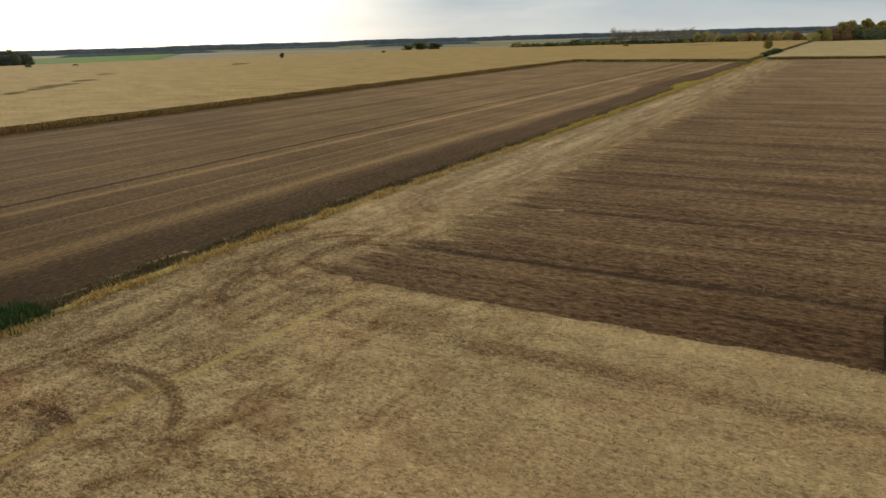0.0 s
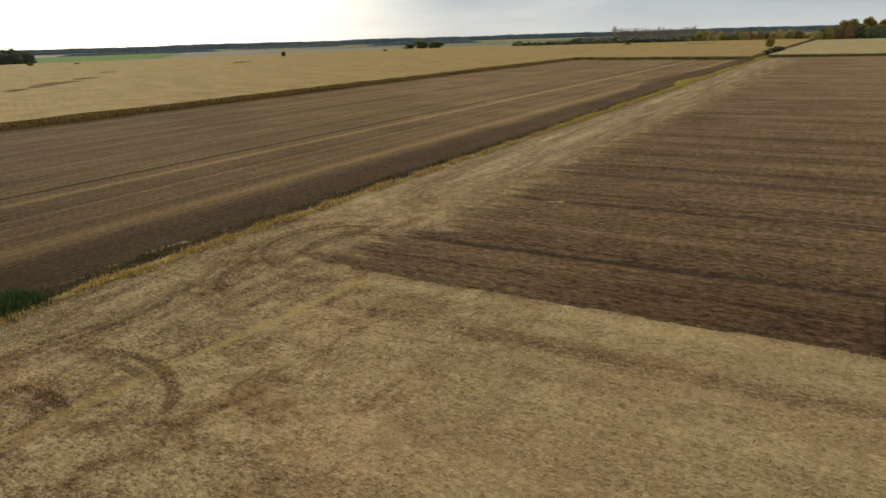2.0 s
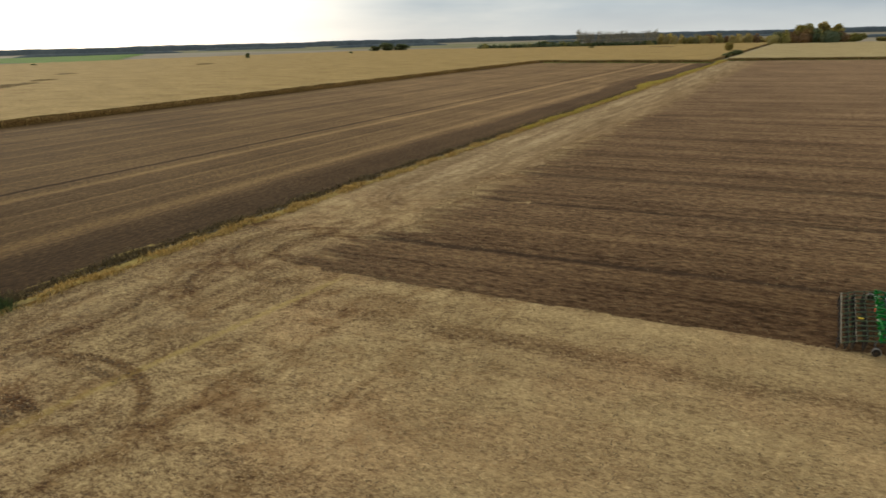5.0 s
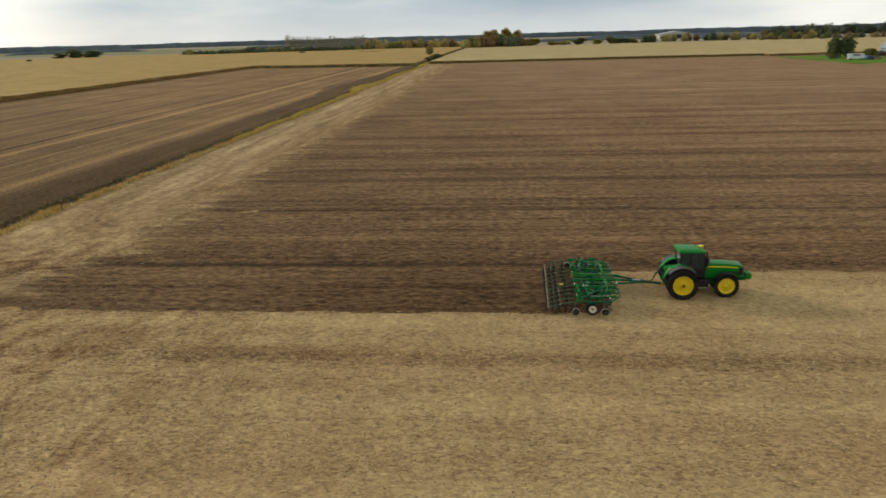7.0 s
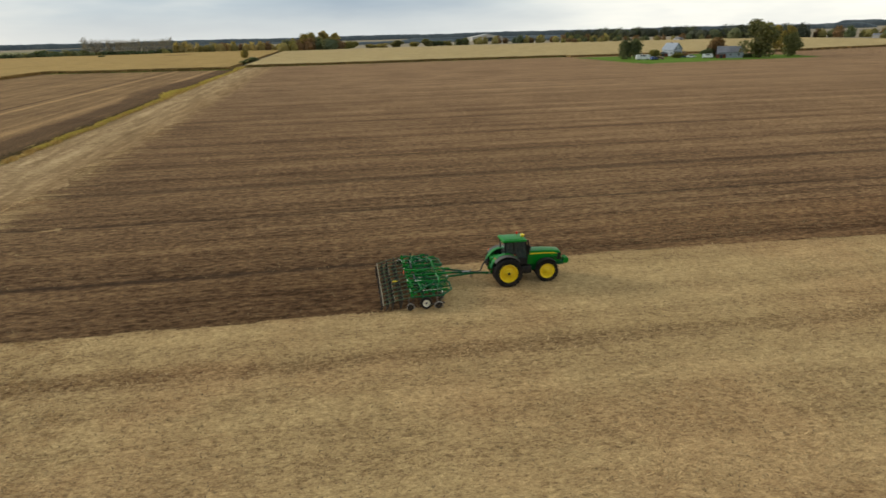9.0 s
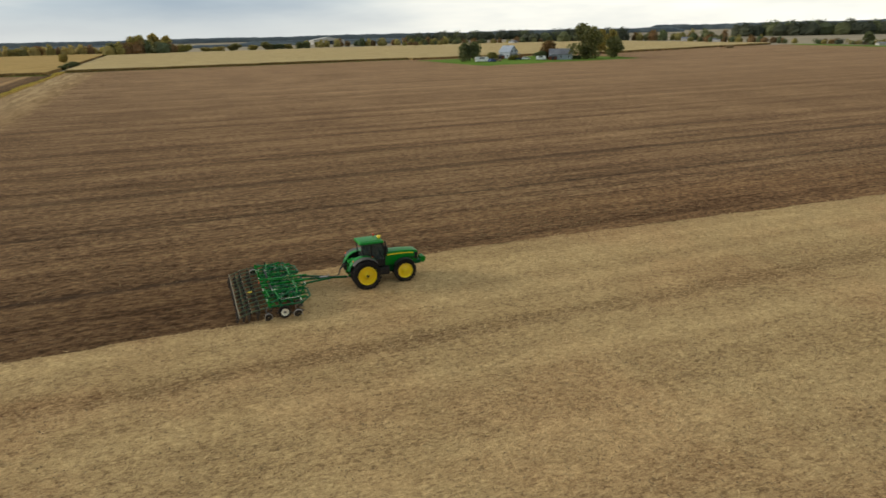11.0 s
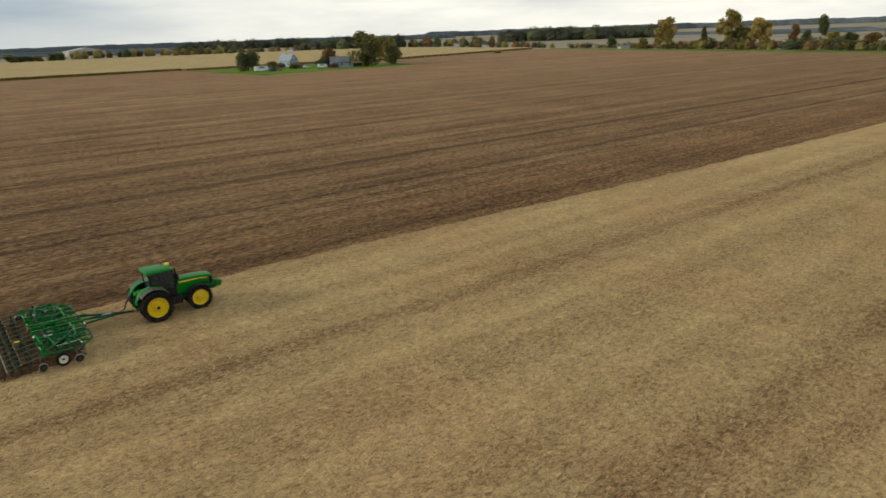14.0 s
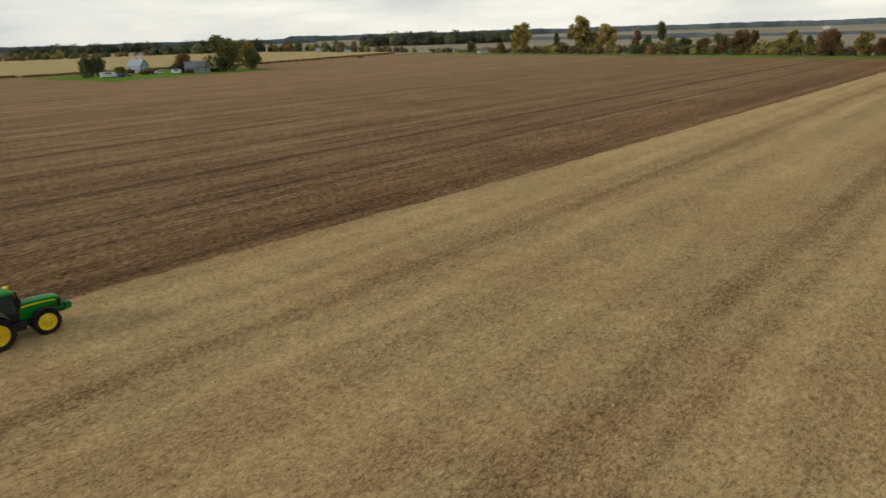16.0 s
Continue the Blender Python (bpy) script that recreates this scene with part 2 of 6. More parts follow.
def soil_nodes(nt, pos, along="x"):
    """Worked soil with residue, in passes along x or along y."""
    a, b = (0.004, 1.0) if along == "x" else (1.0, 0.004)
    band = grain(nt, stretch(nt, pos, a, b), 0.17, 3, 0.6)
    tines = grain(nt, stretch(nt, pos, a * 2, b), 0.9, 4, 0.6)
    clod = grain(nt, stretch(nt, pos, *((0.6, 1.35) if along == "x" else (1.5, 0.6))), 2.6, 5, 0.75)
    patch = grain(nt, pos, 0.05, 5, 0.65)
    streak = grain(nt, stretch(nt, pos, *((0.05, 1.0) if along == "x" else (1.0, 0.05))), 1.5, 4, 0.7)
    v = mth(nt, "MULTIPLY", band, 0.30 if along == "x" else 0.16)
    for s, k in ((tines, 0.24 if along == "x" else 0.2), (clod, 0.88 if along == "x" else 0.7), (streak, 0.24 if along == "x" else 0.14), (patch, 0.19)):
        v = mth(nt, "MULTIPLY_ADD", s, k, v)
    v = mth(nt, "SUBTRACT", v, 0.322 if along == "x" else 0.065)
    return v, clod, tines


def mat_stubble():
    m, nt, b, pos = surface("straw stubble", 0.95, gloss=0.02)
    col, h = stubble_nodes(nt, pos)
    put(nt, b.inputs["Base Color"], col)
    put(nt, b.inputs["Normal"], relief(nt, h, 0.9, 0.16))
    return m


def furrow(nt, pos, at, wide, wob=0.7):
    """How much of a dark dead furrow along x lies here."""
    x, y, z = split(nt, pos)[:3]
    sway = mth(nt, "MULTIPLY_ADD", grain(nt, stretch(nt, pos, 1, 0), 0.05, 2), 2 * wob, -wob)
    off = mth(nt, "ABSOLUTE", mth(nt, "SUBTRACT", mth(nt, "ADD", y, sway), at))
    off = mth(nt, "MULTIPLY_ADD", grain(nt, stretch(nt, pos, 0.4, 1), 1.3, 4, 0.7), 2.0, off)
    return step(nt, off, wide + 1.35, 0.8)


def mat_tilled():
    m, nt, b, pos = surface("tilled soil", 0.97, gloss=0.02)
    x, y, z = split(nt, pos)[:3]
    v, clod, tines = soil_nodes(nt, pos)
    # the eastern half was worked twice and lies more even
    v = mth(nt, "MULTIPLY_ADD", mth(nt, "SUBTRACT", v, 0.62), step(nt, mth(nt, "MULTIPLY_ADD", y, 0.3, x), 90.0, 260.0, 1.0, 0.6), 0.62)
    col = ramp(nt, v, (0.465, warm((0.062, 0.039, 0.026))), (0.575, warm((0.142, 0.091, 0.062))), (0.65, warm((0.215, 0.141, 0.094))), (0.765, warm((0.34, 0.24, 0.155))))
    # dry weighs painted light: soil dimmer towards the sun's side, brighter eastwards
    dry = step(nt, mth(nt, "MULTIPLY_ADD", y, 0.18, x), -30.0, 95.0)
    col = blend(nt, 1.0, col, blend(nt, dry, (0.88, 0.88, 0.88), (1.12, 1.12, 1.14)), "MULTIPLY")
    col = blend(nt, step(nt, mth(nt, "MULTIPLY_ADD", clod, 3.0, y), 62.0, 56.0, 0.0, 0.8), col, blend(nt, 1.0, col, blend(nt, step(nt, x, 0.0, 45.0), (0.86, 0.84, 0.82), (0.84, 0.78, 0.73)), "MULTIPLY"))
    # haze-like lift put into the colour: far passes lighter and slightly bluer
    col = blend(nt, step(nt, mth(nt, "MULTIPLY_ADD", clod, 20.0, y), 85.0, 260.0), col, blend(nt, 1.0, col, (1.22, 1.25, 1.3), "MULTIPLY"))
    fur = mth(nt, "MAXIMUM", furrow(nt, pos, 65.0, 0.55), mth(nt, "MULTIPLY", furrow(nt, pos, 79.5, 1.5), 0.75))
    fur = mth(nt, "MAXIMUM", fur, mth(nt, "MULTIPLY", furrow(nt, pos, 47.9, 0.6, 0.3), step(nt, x, 6.8, 1.8, 0.1, 0.95)))
    col = blend(nt, mth(nt, "MULTIPLY", fur, 0.8), col, (0.042, 0.027, 0.017))
    # the pass just worked is still moist
    fresh = mth(nt, "MULTIPLY", step(nt, mth(nt, "MULTIPLY_ADD", clod, 2.0, y), 49.2, 47.4), step(nt, mth(nt, "MULTIPLY_ADD", clod, 6.0, x), -18.0, 6.0, 0.1, 0.85))
    fresh = mth(nt, "MULTIPLY", fresh, step(nt, x, 10.8, 6.8))
    col = blend(nt, fresh, col, blend(nt, 1.0, col, (0.64, 0.61, 0.59), "MULTIPLY"))
    # where the passes begin, the soil is only half turned
    straw, h = stubble_nodes(nt, pos)
    rag = mth(nt, "MULTIPLY_ADD", grain(nt, stretch(nt, pos, 0.12, 1.0), 0.62, 5, 0.7), 22.0, -11.0)
    late = step(nt, y, 46.0, 49.5, 3.0, 0.0)
    west = step(nt, mth(nt, "ADD", mth(nt, "ADD", x, late), rag), -33.0, -27.5, 0.85, 0.0)
    col = blend(nt, west, col, straw)
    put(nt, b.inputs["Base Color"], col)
    put(nt, b.inputs["Normal"], relief(nt, mth(nt, "MULTIPLY_ADD", tines, 0.6, clod), 0.8, 0.2))
    return m


def mat_left_field():
    m, nt, b, pos = surface("harvested field with straw rows", 0.96, gloss=0.02)
    x, y, z = split(nt, pos)[:3]
    v, clod, tines = soil_nodes(nt, pos, "y")
    # dark worked strip beside the ditch
    edge = mth(nt, "MULTIPLY_ADD", grain(nt, pos, 0.08, 3), 3.0, x)
    edge = mth(nt, "MULTIPLY_ADD", mth(nt, "MULTIPLY", step(nt, y, 205.0, 245.0), step(nt, y, 330.0, 270.0)), 5.0, edge)
    v = mth(nt, "ADD", v, step(nt, edge, -56.0, -54.0, 0.03, -0.07))
    for at, wide, k in ((-59.5, 2.6, 0.045), (-64.2, 0.5, 0.05), (-70.5, 0.5, 0.05), (-74.6, 0.4, 0.04), (-78.3, 1.2, 0.07), (-82.6, 0.8, -0.10), (-89.0, 0.5, 0.05), (-94.0, 0.5, 0.04), (-98.5, 1.0, 0.06), (-104.8, 0.6, 0.05), (-111.0, 1.0, 0.06), (-118.5, 0.7, 0.05), (-126.0, 1.2, 0.05), (-136.0, 0.8, 0.05), (-146.6, 1.5, 0.06)):
        off = mth(nt, "ABSOLUTE", mth(nt, "SUBTRACT", mth(nt, "MULTIPLY_ADD", clod, 1.4, x), at + 0.7))
        v = mth(nt, "ADD", v, step(nt, off, wide, wide * 0.2, 0.0, k * (1.6 if at > -84 else 0.9)))
    col = ramp(nt, v, (0.485, olive((0.042, 0.030, 0.022))), (0.592, olive((0.086, 0.063, 0.044))), (0.68, olive((0.150, 0.112, 0.074))), (0.795, olive((0.29, 0.222, 0.138))))
    # distance brightening painted in, as haze would give: far end lighter and bluer
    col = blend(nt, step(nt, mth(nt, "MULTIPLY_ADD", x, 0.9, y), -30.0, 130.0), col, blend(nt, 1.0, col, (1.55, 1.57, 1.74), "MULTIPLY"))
    # darker towards the near end
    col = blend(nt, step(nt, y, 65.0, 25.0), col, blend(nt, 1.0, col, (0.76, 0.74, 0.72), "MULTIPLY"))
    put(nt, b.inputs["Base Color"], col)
    put(nt, b.inputs["Normal"], relief(nt, mth(nt, "MULTIPLY_ADD", tines, 0.6, clod), 0.7, 0.18))
    return m


def mat_headland():
    """Driven-over residue along the ditch: paler lanes drawn out along y."""
    m, nt, b, pos = surface("driven headland", 0.96, gloss=0.02)
    x, y, z = split(nt, pos)[:3]
    straw, h = stubble_nodes(nt, pos)
    lane = mth(nt, "MULTIPLY_ADD", grain(nt, stretch(nt, pos, 0.6, 0.9), 1.6, 5, 0.75), 0.55, mth(nt, "MULTIPLY", grain(nt, stretch(nt, pos, 1.0, 0.1), 0.42, 4, 0.65, 0.5), 0.45))
    pale = ramp(nt, lane, (0.40, straw_tone((0.16, 0.112, 0.072))), (0.5, straw_tone((0.28, 0.208, 0.138))), (0.6, straw_tone((0.50, 0.40, 0.28))))
    turned = step(nt, mth(nt, "MULTIPLY_ADD", lane, 14.0, x), -31.0, -25.0, 0.0, 0.6)
    pale = blend(nt, turned, pale, blend(nt, 1.0, pale, (0.74, 0.66, 0.60), "MULTIPLY"))
    far = step(nt, y, 48.0, 85.0, 0.2, 0.85)
    put(nt, b.inputs["Base Color"], blend(nt, far, straw, pale))
    put(nt, b.inputs["Normal"], relief(nt, h, 0.6, 0.14))
    return m


def mat_plain(name, dark, light, scale, rough=0.95, stretch_x=1.0, bump=0.1, gloss=0.03):
    m, nt, b, pos = surface(name, rough, gloss=gloss)
    q = stretch(nt, pos, stretch_x, 1.0)
    v = mth(nt, "MULTIPLY_ADD", grain(nt, q, scale, 4, 0.6), 0.6, mth(nt, "MULTIPLY", grain(nt, q, scale * 0.12, 3), 0.4))
    put(nt, b.inputs["Base Color"], ramp(nt, v, (0.36, dark), (0.62, light)))
    put(nt, b.inputs["Normal"], relief(nt, grain(nt, pos, scale, 3), 0.5, bump))
    return m


def mat_leaf(name, dark, light, rough=0.75, thin=0.0):
    """Leaves: each island and each plant a little different."""
    m, nt, b, pos = surface(name, rough, gloss=0.2)
    geo = nt.nodes.new("ShaderNodeNewGeometry")
    one = nt.nodes.new("ShaderNodeObjectInfo").outputs["Random"]
    col = ramp(nt, geo.outputs["Random Per Island"], (0.0, dark), (1.0, light))
    tint = ramp(nt, one, (0.0, (0.8, 0.85, 0.8)), (1.0, (1.15, 1.05, 1.0)))
    col = blend(nt, 1.0, col, tint, "MULTIPLY")
    put(nt, b.inputs["Base Color"], col)
    if thin:  # light passes through thin leaves
        t, mix = nt.nodes.new("ShaderNodeBsdfTranslucent"), nt.nodes.new("ShaderNodeMixShader")
        put(nt, t.inputs[0], blend(nt, 1.0, col, (1.25, 1.2, 0.7), "MULTIPLY"))
        mix.inputs[0].default_value = thin
        nt.links.new(b.outputs[0], mix.inputs[1])
        nt.links.new(t.outputs[0], mix.inputs[2])
        nt.links.new(mix.outputs[0], nt.nodes["Material Output"].inputs[0])
    return m


STUBBLE, TILLED, LEFT, HEADLAND = mat_stubble(), mat_tilled(), mat_left_field(), mat_headland()
FARLAND = mat_plain("distant fields", (0.20, 0.165, 0.11), (0.34, 0.285, 0.195), 0.02, stretch_x=0.25)
LAWN = mat_plain("mown lawn", (0.068, 0.122, 0.014), (0.135, 0.22, 0.028), 0.3)
CORN_TOP = mat_plain("dry maize canopy", (0.25, 0.163, 0.056), (0.455, 0.303, 0.110), 1.1, stretch_x=0.5, bump=0.6)
# paler copy of CORN_TOP: brightness from the viewing direction put into the colour
CORN_PALE = mat_plain("view-brightened maize canopy", (0.28, 0.205, 0.090), (0.50, 0.375, 0.175), 1.1, stretch_x=0.5, bump=0.6)
CORN_WALL = mat_plain("dry maize stalks", (0.10, 0.066, 0.025), (0.25, 0.165, 0.065), 2.2, bump=0.3)
CORN_LEAF = mat_leaf("dry maize leaves", (0.18, 0.12, 0.048), (0.54, 0.38, 0.155), 0.9, 0.3)
BANK = mat_plain("dry grass bank", (0.16, 0.11, 0.045), (0.42, 0.31, 0.09), 1.2)
GOLD = mat_leaf("golden dry grass", (0.24, 0.165, 0.05), (0.58, 0.425, 0.16), 0.9, 0.08)
STUMP = mat_leaf("weathered stalk stumps", (0.09, 0.062, 0.036), (0.22, 0.155, 0.085), 0.9)
WEED = mat_leaf("withered weeds", (0.075, 0.055, 0.03), (0.24, 0.165, 0.075), 0.9)
YELLOWING = mat_leaf("bright yellow autumn weeds", (0.36, 0.26, 0.06), (0.70, 0.53, 0.16), 0.9, 0.3)
GRASS = mat_leaf("tall green grass", (0.03, 0.055, 0.015), (0.085, 0.12, 0.035), 0.8)
STRAW = mat_leaf("loose straw", (0.24, 0.168, 0.078), (0.50, 0.372, 0.186), 0.9)
RESIDUE = mat_leaf("earthy crop residue", (0.15, 0.10, 0.045), (0.33, 0.235, 0.115), 0.95)
CLOD = mat_leaf("soil clods", (0.09, 0.054, 0.029), (0.21, 0.132, 0.07), 0.97)
TRACK = mat_plain("pressed tyre track", (0.09, 0.06, 0.036), (0.2, 0.14, 0.082), 1.6)


# ---------------------------------------------------------------- mesh helpers
def mesh_of(name, verts, faces, material):
    me = bpy.data.meshes.new(name)
    me.from_pydata([tuple(v) for v in verts] if isinstance(verts, list) else verts.tolist(), [], faces if isinstance(faces, list) else faces.tolist())
    for mt in material if isinstance(material, (list, tuple)) else [material]:
        me.materials.append(mt)
    return me


def land(name, label, xs, ys, rise, keep, material, category="field"):
    """A sheet of ground: a grid with a height and an outline."""
    X, Y = np.meshgrid(xs, ys)
    verts = np.stack([X, Y, rise(X, Y)], -1).reshape(-1, 3)
    nx, ny = len(xs), len(ys)
    i = (np.arange(ny - 1)[:, None] * nx + np.arange(nx - 1)).ravel()
    faces = np.stack([i, i + 1, i + nx + 1, i + nx], 1)
    mid = verts[faces].mean(1)
    faces = faces[keep(mid[:, 0], mid[:, 1])]
    used, inverse = np.unique(faces, return_inverse=True)
    me = mesh_of(name, verts[used], inverse.reshape(faces.shape), material)
    me.shade_smooth()
    return tagged(new(name, me), label, category, kind="structure")


def wave(v, seed, size):
    """Smooth 1D noise in about -1 to 1, over arrays."""
    out = 0 * v
    r = np.random.RandomState(seed)
    for k in range(5):
        out = out + np.sin(v / size * 2 ** k * 1.7 + r.rand() * 9) * 0.55 ** k
    return out * 0.5


def rough2(X, Y, seed, size):
    r = np.random.RandomState(seed)
    out = 0 * X
    for k in range(7):
        a = r.rand() * 6.28
        f = 1.75 ** k / size
        out = out + np.sin((X * math.cos(a) + Y * math.sin(a)) * f + r.rand() * 9) * 0.62 ** k
    return out * 0.45


def spread(*runs):
    """Grid lines: runs of (from, to, step)."""
    return np.unique(np.round(np.concatenate([np.arange(a, b + s / 2, s) for a, b, s in runs]), 3))


# ---------------------------------------------------------------- plan of the fields (x along the passes, y along the ditch)
IMPLEMENT_X = 6.2     # the rear of the working cultivator
OLD_EDGE, NEW_EDGE = 47.0, 39.0


def block_foot(x):
    return 432 - 0.22 * (np.maximum(x, -156) + 156)


def far_edge(x):
    return np.where(x < 150, 435 + 0 * x, np.where(x < 268, 424 + 0 * x, 412 + 0.3 * (x - 300)))


def east_edge(y):
    return 366 + 0.29 * (y - 61)


def in_lawn(x, y):
    return (y > 318 + 0.1 * (x - 150) + wave(x, 4, 30) * 2) & (y < 416) & (x > 149 + wave(y, 9, 20) * 2) & (x < 252 + wave(y, 8, 14) * 4)


def worked_from(x):
    return np.where(x < IMPLEMENT_X + 0.6, NEW_EDGE, OLD_EDGE - 0.045 * np.clip(x - 25, 0, 45) - 0.017 * np.clip(x - 70, 0, 330)) + wave(x, 1, 2.2) * 0.22


def tilled_here(x, y):
    south = worked_from(x)
    west = -33.0 + wave(y, 2, 9) * 2.2 + np.clip((y - 60) / 140, 0, 1) * 4
    return (y > south) & (x > west) & (y < far_edge(x)) & (x < east_edge(y)) & ~in_lawn(x, y)


def tilled_rise(X, Y):
    near = np.clip((120 - Y) / 60, 0, 1)
    ridge = 0.05 * np.sin(Y * 6.28 / 0.9 + wave(X, 5, 8) * 0.8) + 0.09 * rough2(X, Y, 6, 0.9)
    dead = -0.12 * np.exp(-((Y - 65.0) / 0.35) ** 2) - 0.1 * np.exp(-((Y - 79.5) / 0.45) ** 2)
    rim = np.clip((Y - worked_from(X)) / 1.1, 0, 1)
    return (0.10 + near * (ridge * 0.6 + dead * 0.7)) * rim - 0.02 * (1 - rim)


def ditch_line(y):
    """How far the ditch bends towards the headland."""
    return 0.65 + 0.9 * np.clip((34 - y) / 13, 0, 1) - 0.45 * np.clip((y - 150) / 80, 0, 1)


def build_land():
    reach = spread((-4600, -600, 400), (-500, 500, 50), (600, 4600, 400))
    land("ground", "tan and brown farmland reaching flat to the horizon", reach, reach, lambda X, Y: 0 * X - 0.15, lambda x, y: x > -1e9, FARLAND, "ground")
    land("stubble_field", "harvested field covered with pale straw and chaff",
         spread((-46, 110, 0.5), (112, 160, 2), (165, 420, 8)), spread((-120, 0, 5), (0.5, 50, 0.5)),
         lambda X, Y: 0.02 + 0.035 * rough2(X, Y, 3, 1.1) * np.clip((110 - X) / 50, 0, 1) - 0.15 * np.clip((Y - worked_from(X) + 0.15) / 0.5, 0, 1) * (X > -31),
         lambda x, y: (x < east_edge(y)) & (y < np.where(x > -33, np.where(x < -20, np.where(y < 47, NEW_EDGE + 1.2, OLD_EDGE + 2.4), worked_from(x) + 1.2), OLD_EDGE + 2.4)), STUBBLE)
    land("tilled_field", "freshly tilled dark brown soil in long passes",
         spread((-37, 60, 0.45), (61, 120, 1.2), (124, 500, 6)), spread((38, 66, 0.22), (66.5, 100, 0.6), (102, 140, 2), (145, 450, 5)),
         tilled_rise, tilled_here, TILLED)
    land("headland", "driven-over headland strip of pale residue beside the ditch",
         spread((-46.2, -24, 0.6)), spread((49, 120, 0.6), (122, 450, 3)),
         lambda X, Y: 0.03 + 0.03 * rough2(X, Y, 9, 1.2), lambda x, y: y < far_edge(x), HEADLAND)
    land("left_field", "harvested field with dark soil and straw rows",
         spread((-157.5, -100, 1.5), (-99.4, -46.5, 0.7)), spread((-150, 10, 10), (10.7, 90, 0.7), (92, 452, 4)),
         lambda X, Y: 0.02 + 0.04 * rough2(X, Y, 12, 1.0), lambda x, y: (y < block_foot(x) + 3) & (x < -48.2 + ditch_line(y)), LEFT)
    land("ditch_bank", "grassy ditch bank of dry golden grass between two fields",
         spread((-49.4, -43.4, 0.4)), spread((-150, 5, 10), (6, 100, 0.7), (102, 900, 5)),
         lambda X, Y: 0.05 - 0.25 * np.exp(-((X - ditch_line(Y) + 47.9) / 0.7) ** 2) + 0.12 * np.exp(-((X - ditch_line(Y) + 46.3) / 0.5) ** 2) + 0.05 * rough2(X, Y, 14, 1.4),
         lambda x, y: (x > -48.9 + ditch_line(y) + wave(y, 21, 6) * 0.3) & (x < -45.75 + ditch_line(y) + wave(y, 22, 5) * 0.45 - np.clip((y - 200) / 60, 0, 1) * 0.3 * (y < 280)), BANK, "ditch bank")
    land("lawn", "bright green mown lawn round the farmstead", spread((130, 275, 2.0)), spread((306, 424, 1.5)),
         lambda X, Y: 0.08 + 0 * X, in_lawn, LAWN, "lawn")
    land("field_margin", "thin green grass margin along the foot of the maize", spread((-152, -50, 2), (-46, 150, 2)), spread((404, 450, 0.8)),
         lambda X, Y: 0.2 + 0.1 * rough2(X, Y, 33, 1.5), lambda x, y: np.abs(y - np.where(x < -48, block_foot(x) - 0.5, 434.0 + 0 * x)) < 1.6 + 0.6 * wave(x, 34, 6), LAWN, "field margin")
    land("grass_strip", "green grass strip between field and hedgerow", spread((300, 540, 2.5)), spread((-120, 450, 5)),
         lambda X, Y: 0.06 + 0 * X, lambda x, y: (x > east_edge(y) - 1) & (x < east_edge(y) + 22 + wave(y, 31, 20) * 3), LAWN, "grass strip")
    land("green_field", "bright green young crop field far off", spread((-1500, -700, 20)), spread((560, 1150, 15)),
         lambda X, Y: 0.05 + 0 * X, lambda x, y: (y > 0.62 * (-x) - 50) & (y < 0.95 * (-x) - 130) & (x < -760), LAWN)
    land("far_green_field", "pale green field on the far side of the plain", spread((-1700, -480, 40)), spread((1150, 1900, 40)),
         lambda X, Y: 0.05 + 0 * X, lambda x, y: y > 1200 + 0.1 * x + 60 * np.sin(x / 170), mat_plain("pale green field", (0.16, 0.15, 0.07), (0.25, 0.23, 0.12), 0.02))


# ---------------------------------------------------------------- standing maize
def maize_block(name, label, xs, ys, inside, canopy=None, tall=1.4):
    """A stand of ripe maize: an uneven canopy, its walls, and whole plants along the open edges."""
    X, Y = np.meshgrid(xs, ys)
    top = tall + 0.16 * rough2(X, Y, 41, 3.0) + 0.12 * rough2(X, Y, 42, 14.0)
    dip = 0 * X
    for cx, cy, lx, ly in ((-278, 155, 7, 1.7), (-292, 173, 7, 1.6), (-311, 193, 17, 3.4), (-339, 225, 9, 3.4), (-402, 281, 6, 3.6), (-433, 424, 16, 3.4), (-150, 800, 16, 7)):
        along, over = (X - cx) * 0.63 - (Y - cy) * 0.77, (Y - cy) * 0.63 + (X - cx) * 0.77
        dip = np.maximum(dip, np.exp(-((along / lx) ** 2 + (over / ly) ** 2) ** 2 + 0.3 * rough2(X, Y, 43, 5.0)))
    dip = np.clip(dip, 0, 1) * (dip > 0.12)
    top = top - 0.8 * tall * dip
    nx, ny = len(xs), len(ys)
    i = (np.arange(ny - 1)[:, None] * nx + np.arange(nx - 1)).ravel()
    quads = np.stack([i, i + 1, i + nx + 1, i + nx], 1)
    up = np.stack([X, Y, top], -1).reshape(-1, 3)
    mid = up[quads].mean(1)
    ok = inside(mid[:, 0], mid[:, 1])
    quads = quads[ok]
    edges = np.concatenate([quads[:, [0, 1]], quads[:, [1, 2]], quads[:, [2, 3]], quads[:, [3, 0]]])
    key = np.sort(edges, 1)
    _, first, count = np.unique(key, axis=0, return_index=True, return_counts=True)
    rim = edges[first[count == 1]]
    down = up.copy()
    down[:, 2] = 0.0
    n = len(up)
    walls = np.stack([rim[:, 0], rim[:, 0] + n, rim[:, 1] + n, rim[:, 1]], 1)
    ob = new(name, mesh_of(name, np.concatenate([up, down]), np.concatenate([quads, walls]), [canopy or CORN_TOP, CORN_WALL]))
    ob.data.polygons.foreach_set("material_index", np.concatenate([dip.ravel()[quads].mean(1) > 0.06, np.ones(len(walls))]).astype(np.int32))
    tagged(ob, label, "maize field", kind="stuff")
    return ob


